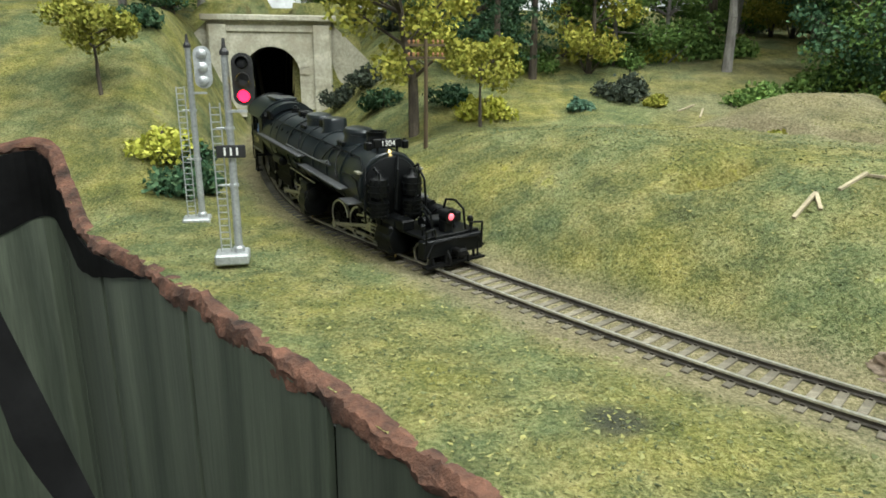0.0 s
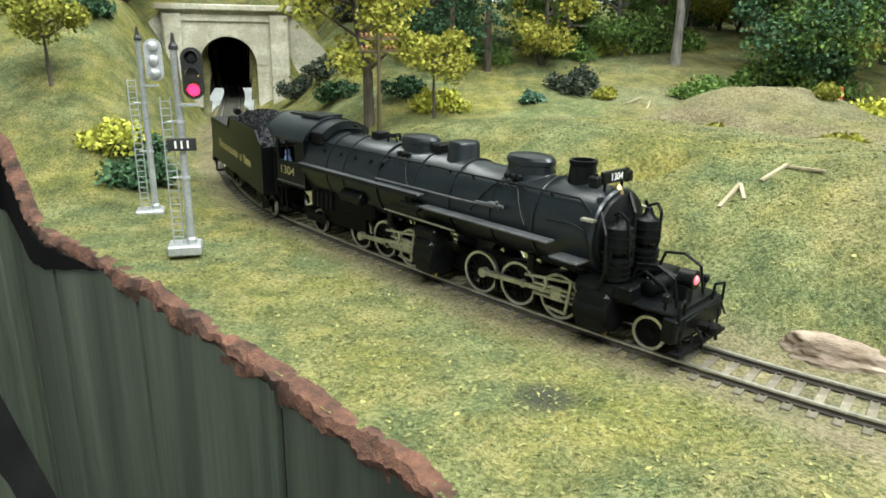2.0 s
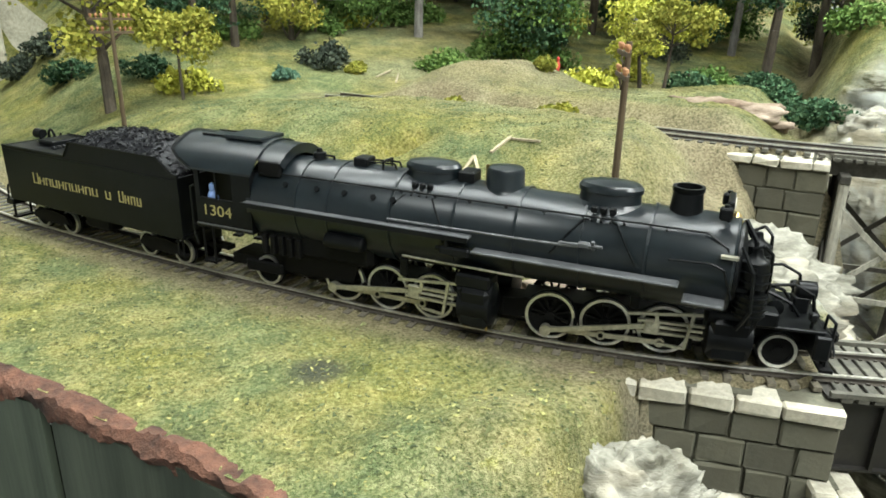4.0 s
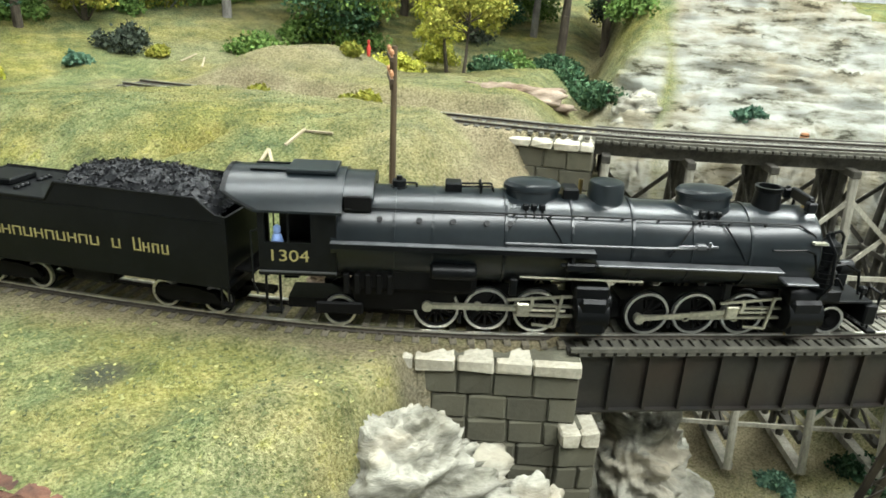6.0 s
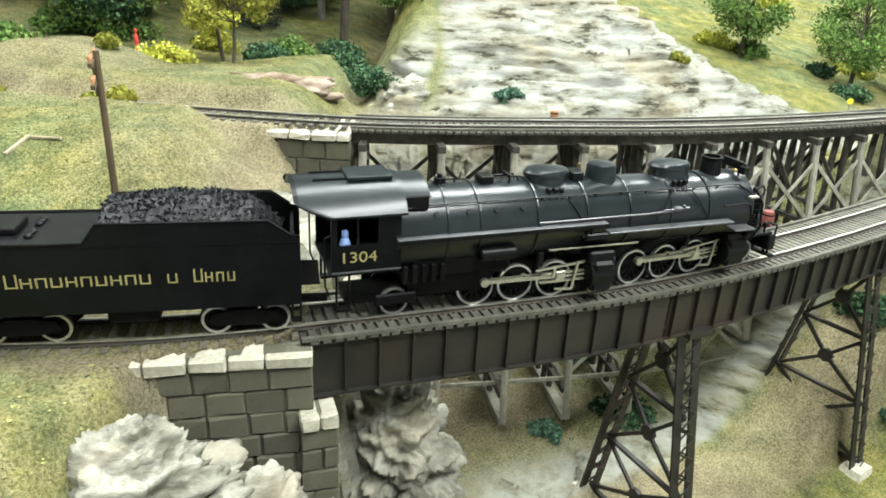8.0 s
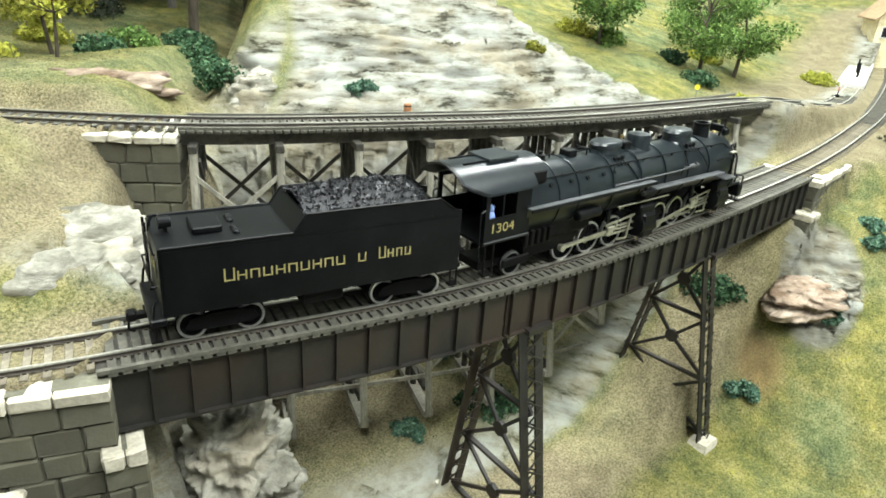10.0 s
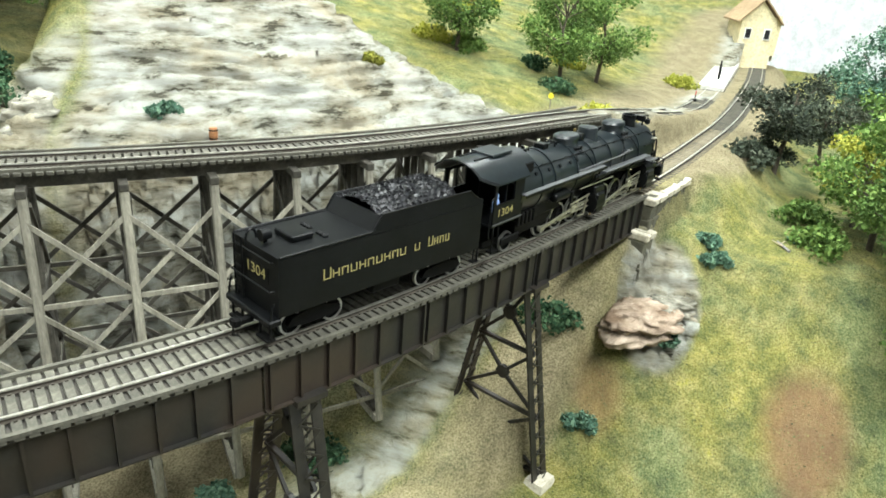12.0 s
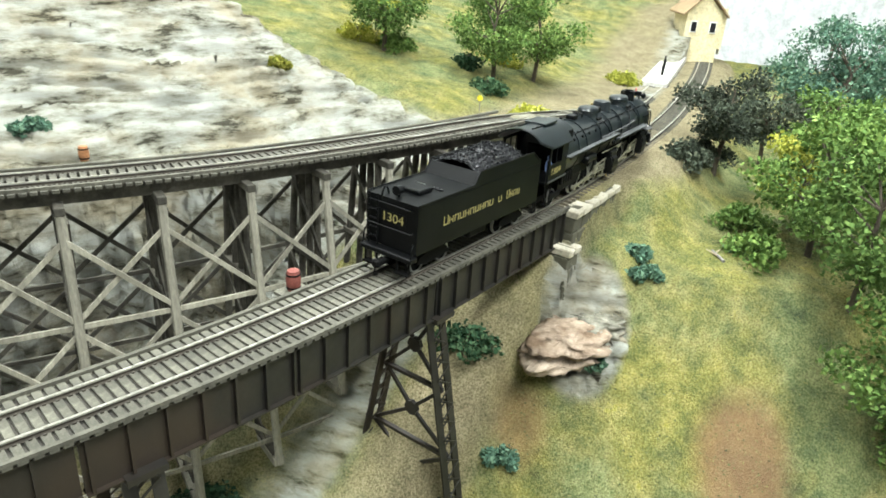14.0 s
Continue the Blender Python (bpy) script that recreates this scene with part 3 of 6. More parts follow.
def build_rim():
    """Planked fascia under the rim, and its torn brown plaster edge."""
    fascia = thing("fascia", "dark stained vertical wood planks below the scenery edge", "fascia", kind="structure")
    s, k = 0.0, 0
    rng = random.Random(4)
    joints = []
    while s < RIM_S[-1] - 1.2:
        w = rng.choice((1.0, 1.15, 1.25, 1.1)) if s < 4.4 else rng.choice((1.3, 1.45))
        joints.append((s, w))
        s += w
    for s, w in joints:
        f = Form(0.1)
        pts = []
        for k in range(9):
            p, d, n = along(RIM_S, RIM, s + 0.024 + (w - 0.048) * k / 8)
            top = max(z_at(*(p[:2] + n * 0.03)), -1.9) - 0.05
            for o, z in ((-0.012, top), (0.012, top), (0.012, -9.0), (-0.012, -9.0)):
                pts.append((*(p[:2] + n * o), z))
        f.mesh(pts, [(i * 4 + k, i * 4 + (k + 1) % 4, i * 4 + 4 + (k + 1) % 4, i * 4 + 4 + k) for i in range(8) for k in range(4)] + [(0, 1, 2, 3), (32, 33, 34, 35)])
        part("plank", f, FASCIA, fascia)
    # black cloth behind the gaps between the boards, and a black strip for the shade over their tops at the far end
    back = loft(RIM_S, RIM, 0.02, 9.0, 0.1, [(0.10, -0.25), (0.12, -0.25), (0.12, -8.9), (0.10, -8.9)])
    part("backing_cloth", back, FLAT_BLACK, fascia, "black cloth behind the planks")
    # painted shade: no cloth here, a black strip narrowing along the rim
    cloth = Form(0.1)
    end = nearest_s(RIM_S, RIM, -1.05, 3.1)
    pts = []
    for s in np.linspace(0.05, end, 40):
        p, d, n = along(RIM_S, RIM, s)
        top = z_at(*(p[:2] + n * 0.03)) - 0.05
        for o, z in ((-0.030, top), (-0.030, top - 0.62 * (1 - s / end)), (-0.018, top - 0.62 * (1 - s / end)), (-0.018, top)):
            pts.append((*(p[:2] + n * o), z))
    cloth.mesh(pts, [(i * 4 + k, i * 4 + (k + 1) % 4, i * 4 + 4 + (k + 1) % 4, i * 4 + 4 + k) for i in range(39) for k in range(4)])
    part("painted_shade_strip", cloth, FLAT_BLACK, fascia, "black strip standing for the shade over the plank tops")
    lip = Form(0.1)
    st = np.arange(0, min(9.0, RIM_S[-1] - 0.5), 0.014)
    prof = [(0.055, 0.0), (0.022, 0.008), (-0.010, 0.0), (-0.022, -0.022), (-0.02, -0.05), (-0.006, -0.075)]
    pts = []
    for s in st:
        p, d, n = along(RIM_S, RIM, s)
        z0 = z_at(*(p[:2] + n * 0.04))
        for i, (o, h) in enumerate(prof):
            j = noise.noise(Vector((s * 3.5, i * 0.9, 1.7))) * 0.022 + noise.noise(Vector((s * 14, i * 2.1, 5))) * 0.016 + noise.noise(Vector((s * 40, i * 3.1, 9))) * 0.008
            q = p[:2] + n * (o + j * (0.4 if i == 0 else 1))
            zz = z_at(*(p[:2] + n * 0.09)) if i == 0 else z0
            pts.append((q[0], q[1], (zz - 0.004 if i == 0 else zz) + h * (0 if i == 0 else 1) + j * (0 if i == 0 else 1)))
    m = len(prof)
    fs = [(i * m + k, (i + 1) * m + k, (i + 1) * m + k + 1, i * m + k + 1) for i in range(len(st) - 1) for k in range(m - 1)]
    lip.mesh(pts, fs)
    ob = part("scenery_edge", lip, LIP, smooth=True)
    tagged(ob, "torn reddish brown plaster edge of the scenery", "edge", kind="structure")


build_rim()


def build_room():
    f = Form(1).box((1.0, 0.6, -1.21), (8, 8, 0.02))
    tagged(part("floor", f, FLOOR_M), "dark carpeted aisle floor", "floor", kind="structure")
    f = Form(1).box((1.0, 0.6, 1.46), (8, 8, 0.06))
    tagged(part("ceiling", f, CEILING_M), "pale ceiling of the train room", "ceiling", kind="structure")
    for nm, c, sz in (("wall_east", (2.9, 0.6, 0.1), (0.06, 7.9, 2.6)), ("wall_north", (0.7, 1.72, 0.1), (4.3, 0.06, 2.6)), ("wall_west", (-2.6, 0.0, 0.1), (0.06, 7.9, 2.6)), ("wall_south", (0.15, -2.6, 0.1), (5.4, 0.06, 2.6))):
        tagged(part(nm, Form(1).box(c, sz), WALL_M), "plain pale wall of the train room", "wall", kind="structure")


build_room()


def build_strap():
    """A black cloth band hanging slantwise in the aisle, close by the planks."""
    a, b = Vector((-0.1010, 0.1866, 0.0520)), Vector((-0.0500, 0.1610, -0.0470))
    d = (b - a).normalized()
    side = Vector((-0.72, -0.62, -0.30))
    pts = []
    for k in range(13):
        p = a.lerp(b, k / 12)
        w = 0.009 + 0.0012 * math.sin(k * 1.3)
        for q in (p, p + side * w, p + side * w + Vector((0.0004, -0.0006, 0)), p + Vector((0.0004, -0.0006, 0))):
            pts.append(q)
    f = Form(1).mesh(pts, [(i * 4 + k, i * 4 + (k + 1) % 4, i * 4 + 4 + (k + 1) % 4, i * 4 + 4 + k) for i in range(12) for k in range(4)] + [(0, 1, 2, 3), (48, 49, 50, 51)])
    tagged(part("strap", f, FLAT_BLACK), "black cloth strap hanging slack in the aisle", "strap")


build_strap()

# ---- tracks ----
BRIDGE_A = nearest_s(MAIN_S, MAIN, 2.30, 1.29)
BRIDGE_B = nearest_s(MAIN_S, MAIN, 7.12, -0.53)


def rail_form(S, line, off, s0, s1, top):
    """One rail: head (top=True) or web and foot, in decimetres."""
    prof = [(-0.0075, -0.006), (-0.0065, 0.0), (0.0065, 0.0), (0.0075, -0.006)] if top else [(-0.004, -0.006), (-0.004, -0.018), (-0.014, -0.0215), (0.014, -0.0215), (0.004, -0.018), (0.004, -0.006)]
    f = Form(0.1)
    st = np.arange(s0, s1, 0.08)
    pts = []
    for s in st:
        p, d, n = along(S, line, s)
        for o, h in prof:
            q = p[:2] + n * (off + o)
            pts.append((q[0], q[1], p[2] + h))
    m = len(prof)
    f.mesh(pts, [(i * m + k, i * m + (k + 1) % m, (i + 1) * m + (k + 1) % m, (i + 1) * m + k) for i in range(len(st) - 1) for k in range(m)])
    return f


def build_track(name, S, line, s0, s1, label, bridge, near):
    """near: the stretch whose ties are pieces of their own; the rest is one mesh."""
    tr = thing(name, label, "track", kind="structure")
    for off in (-0.088, 0.088):
        r = part("rail", rail_form(S, line, off, s0, s1, False), RAIL_SIDE, tr)
        part("rail_head", rail_form(S, line, off, s0, s1, True), RAIL_TOP, r, "worn bright rail top")
    tie = Form(0.1).box((0, 0, -0.03), (0.028, 0.29, 0.018), bevel=0.002).data("tie", TIE)
    long_tie = Form(0.1).box((0, 0, -0.03), (0.034, 0.40, 0.018), bevel=0.002).data("bridge_tie", BRIDGE_TIE)
    plate = Form(0.1)
    for sy in (-1, 1):
        plate.box((0, sy * 0.072, -0.018), (0.012, 0.007, 0.006)).box((0, sy * 0.104, -0.018), (0.012, 0.007, 0.006))
    plate = plate.data("spike", RAIL_SIDE)
    rest = Form(0.1)
    s, n, rng = s0, 0, random.Random(7)
    while s < s1:
        p, d, q = along(S, line, s)
        on = bridge[0] < s < bridge[1]
        gap = 0.047 if on else 0.068
        if near[0] < s < near[1] and n < 290:
            m = pose(p[0] / 10, p[1] / 10, p[2] / 10 + rng.uniform(-0.00008, 0.00008), 0, 0, math.degrees(math.atan2(d[1], d[0])) + rng.uniform(-1, 1))
            ob = piece("tie", long_tie if on else tie, tr, m)
            piece("spike", plate, ob, Matrix())
            n += 1
        else:
            rot = Matrix.Rotation(math.atan2(d[1], d[0]), 3, "Z")
            rest.box((p[0], p[1], p[2] - 0.03), (0.03, 0.36 if on else 0.29, 0.018), rot)
        s += gap
    if rest.v:
        tagged(part("far_ties", rest, BRIDGE_TIE, tr), kind="stuff")
    return tr


build_track("main_track", MAIN_S, MAIN, 0.05, MAIN_S[-1] - 0.3, "brown railway track with worn bright rails on wooden ties", (BRIDGE_A, BRIDGE_B), (nearest_s(MAIN_S, MAIN, -0.2, 3.8), nearest_s(MAIN_S, MAIN, 10, -0.95)))
FAR_A = nearest_s(FAR_S, FAR, 3.72, 2.47)
FAR_B = nearest_s(FAR_S, FAR, 7.7, -0.02)
build_track("upper_track", FAR_S, FAR, 0.1, FAR_S[-1] - 0.1, "grey weathered track on the timber trestle", (FAR_A, FAR_B), (FAR_A, FAR_B))


# ---- the steel bridge ----
def build_bridge():
    br = thing("girder_bridge", "dark brown steel plate girder bridge carrying the main track", "bridge")
    L = BRIDGE_B - BRIDGE_A
    spans = [BRIDGE_A, nearest_s(MAIN_S, MAIN, 3.86, 0.42), nearest_s(MAIN_S, MAIN, 4.72, 0.12), nearest_s(MAIN_S, MAIN, 5.66, -0.17), BRIDGE_B]
    for a, b in zip(spans[:-1], spans[1:]):
        for o in (-0.16, 0.16):
            f = loft(MAIN_S, MAIN, a + 0.006, b - 0.006, 0.1, [(o + u, z) for u, z in ((-0.026, -0.043), (0.026, -0.043), (0.026, -0.051), (0.004, -0.051), (0.004, -0.288), (0.026, -0.288), (0.026, -0.296), (-0.026, -0.296), (-0.026, -0.288), (-0.004, -0.288), (-0.004, -0.051), (-0.026, -0.051))])
            g = part("girder", f, GIRDER, br)
            for s in np.arange(a + 0.03, b, 0.145):
                p, d, n = along(MAIN_S, MAIN, s)
                u = p[:2] + n * (o + (-0.012 if o < 0 else 0.02))
                ribs = Form(0.1).box((u[0], u[1], -0.17), (0.012, 0.026, 0.235), Matrix.Rotation(math.atan2(d[1], d[0]), 3, "Z"))
                part("stiffener", ribs, GIRDER, g)
    # timber guards along the tie ends
    for o in (-0.192, 0.192):
        f = loft(MAIN_S, MAIN, BRIDGE_A, BRIDGE_B, 0.12, [(o - 0.01, -0.006), (o + 0.01, -0.006), (o + 0.01, -0.022), (o - 0.01, -0.022)])
        part("guard_timber", f, BRIDGE_TIE, br, "grey timber along the tie ends")
    part("deck_plate", loft(MAIN_S, MAIN, BRIDGE_A, BRIDGE_B, 0.12, [(-0.185, -0.033), (0.185, -0.033), (0.185, -0.041), (-0.185, -0.041)]), BOARDING, br, "dark boarding between the bridge ties")
    return br


build_bridge()


def build_tower(s, base_z, spread, label):
    """A bent of two battered latticed legs, braced with gusset plates, and its twin a short way on."""
    p, d, n = along(MAIN_S, MAIN, s)
    tw = thing("bridge_tower", label, "bridge tower", pose(p[0] / 10, p[1] / 10, 0, 0, 0, math.degrees(math.atan2(d[1], d[0]))), group="steel towers under the bridge")
    top = -0.298
    H = top - base_z
    legs = {}
    for sx in (0,):
        for sy in (-1, 1):
            a = Vector((sx * 0.16, sy * 0.13, top))
            b = Vector((sx * 0.16, sy * (0.13 + spread), base_z))
            legs[sy] = (a, b)
            f = Form(0.1)
            wx = 0.055
            for o in (-1, 1):
                f.beam(a + Vector((o * wx, 0, 0)), b + Vector((o * wx, 0, 0)), 0.055, 0.012)
            k = 22
            for i in range(k):
                u, v = a.lerp(b, i / k), a.lerp(b, (i + 1) / k)
                o = 1 if i % 2 else -1
                for side in (-0.026, 0.026):
                    f.beam(u + Vector((o * wx, side, 0)), v + Vector((-o * wx, side, 0)), 0.006, 0.01)
            leg = part("leg", f, GIRDER, tw)
            part("foot", Form(0.1).box(b + Vector((0, 0, 0.0)), (0.2, 0.16, 0.08), taper=0.8), CAP_STONE, leg, "pale concrete footing")
    levels = [0.02, 0.34, 0.66, 0.96]
    for i, t in enumerate(levels):
        a, b = legs[-1][0].lerp(legs[-1][1], t), legs[1][0].lerp(legs[1][1], t)
        part("strut", Form(0.1).beam(a, b, 0.03, 0.02), GIRDER, tw)
        if i < 3:
            t2 = levels[i + 1]
            a2, b2 = legs[-1][0].lerp(legs[-1][1], t2), legs[1][0].lerp(legs[1][1], t2)
            mid = (a + b + a2 + b2) / 4
            for q in (a, b, a2, b2):
                part("brace", Form(0.1).beam(q, mid, 0.018, 0.022), GIRDER, tw)
            part("gusset", Form(0.1).lathe([(-0.014, 0.05), (0.014, 0.05)], mid, (1, 0, 0), 8), GIRDER, tw)
    part("cap_beam", Form(0.1).box((0, 0, top - 0.0), (0.16, 0.42, 0.03)), GIRDER, tw)
    return tw


for cx, cy in ((4.05, 0.36), (5.72, -0.19)):
    ss = nearest_s(MAIN_S, MAIN, cx, cy)
    p, d, n = along(MAIN_S, MAIN, ss)
    gz = min(z_at(*(p[:2] + n * 0.4)), z_at(*(p[:2] - n * 0.4))) + 0.02
    build_tower(ss, gz, 0.27, "tall dark brown latticed steel tower under the girder bridge")


# ---- cut-stone abutments ----
def stone_block(parent, c, sz, rot, mat, rng, name="stone"):
    f = Form(0.1).box((0, 0, 0), (sz[0] - 0.007, sz[1] - 0.0, sz[2] - 0.007), bevel=0.007)
    f.v = [(x + rng.uniform(-0.003, 0.003), y + rng.uniform(-0.006, 0.006), z + rng.uniform(-0.003, 0.003)) for x, y, z in f.v]
    ob = part(name, f, mat, parent)
    ob.matrix_basis = Matrix.Translation((c[0] / 10, c[1] / 10, c[2] / 10)) @ rot.to_4x4()
    return ob


def build_wall(name, label, p0, p1, top, bottom, depth, course, cap, seed, foot=None, cap_mat=None):
    """A wall of stone courses from p0 to p1 (plan), its face to the right of that way; cap: height of the cap course."""
    p0, p1 = Vector(p0), Vector(p1)
    L, d = (p1 - p0).length, (p1 - p0).normalized()
    rot = Matrix.Rotation(math.atan2(d.y, d.x), 3, "Z")
    nrm = Vector((-d.y, d.x))
    wall = thing(name, label, "stone wall")
    c = (p0 + p1) / 2 + nrm * (depth / 2)
    core = part("core", Form(0.1).box((0, 0, 0), (L - 0.016, depth - 0.016, top - bottom - 0.01)), CUT_STONE, wall)
    core.matrix_basis = Matrix.Translation((c.x / 10, c.y / 10, (top + bottom) / 20)) @ rot.to_4x4()
    rng, z, row = random.Random(seed), top, 0
    while z > bottom:
        h = cap if (row == 0 and cap) else course
        x = 0 if row % 2 else -rng.uniform(0.04, 0.1)
        proud = 0.02 if row == 0 and cap else 0.0
        while x < L:
            w = rng.uniform(0.13, 0.17)
            a, b = max(x, 0), min(x + w, L)
            if L - b < 0.05:
                b, x = L, L
            if b - a > 0.02:
                q = p0 + d * ((a + b) / 2) + nrm * (depth / 2 - proud / 2)
                stone_block(wall, (q.x, q.y, z - h / 2), (b - a, depth + 0.02 + proud, h), rot, (cap_mat or CAP_STONE) if row == 0 and cap else CUT_STONE, rng, "cap_stone" if row == 0 and cap else "stone")
            x += w
        z -= h
        row += 1
    return wall


pA, dA, nA = along(MAIN_S, MAIN, BRIDGE_A)
a0, _, na0 = along(MAIN_S, MAIN, BRIDGE_A - 1.24)
build_wall("abutment", "square cut-stone bridge abutment with pale cap stones", a0[:2] - na0 * 0.235, pA[:2] - nA * 0.235 + dA * 0.04, -0.04, -1.35, 0.47, 0.105, 0.06, 3)
build_wall("abutment_step", "lower stepped course of cut stone under the girder seat", pA[:2] - nA * 0.27 - dA * 0.03, pA[:2] - nA * 0.27 + dA * 0.13, -0.31, -1.5, 0.54, 0.105, 0.07, 5)
pB, dB, nB = along(MAIN_S, MAIN, BRIDGE_B)
b1, _, nb1 = along(MAIN_S, MAIN, BRIDGE_B + 0.85)
build_wall("abutment", "square cut-stone bridge abutment with weathered grey cap stones", pB[:2] - nB * 0.24, b1[:2] - nb1 * 0.24, -0.04, -0.78, 0.48, 0.11, 0.055, 8)
build_wall("abutment_step", "lower stepped course of cut stone under the girder seat", pB[:2] - nB * 0.28 - dB * 0.13, pB[:2] - nB * 0.28 + dB * 0.05, -0.28, -0.85, 0.56, 0.11, 0.06, 9)
pC, dC, nC = along(FAR_S, FAR, FAR_A)
c0, _, nc0 = along(FAR_S, FAR, FAR_A - 0.75)
build_wall("trestle_abutment", "rough-faced grey green stone abutment at the trestle end", c0[:2] - nc0 * 0.2, pC[:2] - nC * 0.2, 0.37, -1.3, 0.4, 0.12, 0.05, 12)


# ---- the timber trestle ----
def build_trestle():
    """Bents with shade painted into the inner and far posts and a grey batter post on the near side, crossed by thin
    braces lengthwise.
    """
    ss = np.arange(FAR_A + 0.07, FAR_B, 0.47)
    top = 0.28

    def reach(z):
        return 0.17 + 0.13 * (top - z)

    for i, s in enumerate(ss):
        p, d, n = along(FAR_S, FAR, s)
        base = max(-1.62, min(z_at(*(p[:2] - n * 0.25)), z_at(*(p[:2] + n * 0.2))))
        bent = thing("trestle_bent", "weathered timber bent of shade-darkened posts with a grey batter post", "trestle", pose(p[0] / 10, p[1] / 10, 0, 0, 0, math.degrees(math.atan2(d[1], d[0]))), group="timber bents")
        part("cap", Form(0.1).box((0, 0, top + 0.012), (0.05, 0.46, 0.045), bevel=0.004), TIMBER_SHADED, bent)
        for y0, r in ((-0.20, 0.026), (-0.085, 0.024), (0.0, 0.024), (0.085, 0.024), (0.17, 0.024)):
            y1 = y0 / 0.17 * reach(base) if abs(y0) > 0.1 else y0 * 1.5
            part("post", Form(0.1).rod((0, y0, top), (0, y1, base), r, n=8), TIMBER if y0 < -0.1 else TIMBER_SHADED, bent)
        part("sill", Form(0.1).box((0, 0, base + 0.012), (0.07, 2 * reach(base) + 0.14, 0.05)), TIMBER, bent)
        z = top - 0.06
        while z - 0.55 > base:
            wa, wb = reach(z), reach(z - 0.5)
            part("brace", Form(0.1).beam((0.03, -wa, z), (0.03, wb, z - 0.5), 0.012, 0.028), TIMBER_SHADED, bent)
            part("brace", Form(0.1).beam((-0.03, wa, z), (-0.03, -wb, z - 0.5), 0.012, 0.028), TIMBER_SHADED, bent)
            part("girt", Form(0.1).box((0, 0, z - 0.53), (0.06, 2 * wb + 0.08, 0.03)), TIMBER_SHADED, bent)
            z -= 0.56
    deck = thing("trestle_deck", "timber stringers and guard timbers of the trestle", "trestle deck")
    for o, w, h, z in ((-0.10, 0.05, 0.085, 0.34), (0.10, 0.05, 0.085, 0.34), (-0.175, 0.02, 0.02, 0.405), (0.175, 0.02, 0.02, 0.405)):
        f = loft(FAR_S, FAR, FAR_A, FAR_B + 0.1, 0.15, [(o - w / 2, z - h / 2), (o + w / 2, z - h / 2), (o + w / 2, z + h / 2), (o - w / 2, z + h / 2)])
        part("stringer" if h > 0.05 else "guard_timber", f, TIMBER_SHADED if h > 0.05 else BRIDGE_TIE, deck)
    # lengthwise bracing, grey on the near face, with shade painted dark into the far one
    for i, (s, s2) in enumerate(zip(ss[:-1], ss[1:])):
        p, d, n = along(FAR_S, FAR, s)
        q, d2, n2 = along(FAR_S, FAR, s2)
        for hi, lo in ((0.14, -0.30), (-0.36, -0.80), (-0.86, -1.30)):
            for side, mat in ((-1, TIMBER), (1, TIMBER_SHADED)):
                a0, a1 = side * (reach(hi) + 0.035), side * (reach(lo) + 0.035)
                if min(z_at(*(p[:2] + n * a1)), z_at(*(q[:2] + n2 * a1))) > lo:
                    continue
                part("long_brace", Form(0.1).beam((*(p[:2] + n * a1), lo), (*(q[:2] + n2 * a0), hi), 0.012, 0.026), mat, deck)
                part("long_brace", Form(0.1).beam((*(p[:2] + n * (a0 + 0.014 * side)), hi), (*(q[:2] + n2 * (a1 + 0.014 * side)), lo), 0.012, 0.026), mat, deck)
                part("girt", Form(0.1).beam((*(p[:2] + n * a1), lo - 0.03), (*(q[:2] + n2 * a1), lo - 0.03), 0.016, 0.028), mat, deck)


build_trestle()


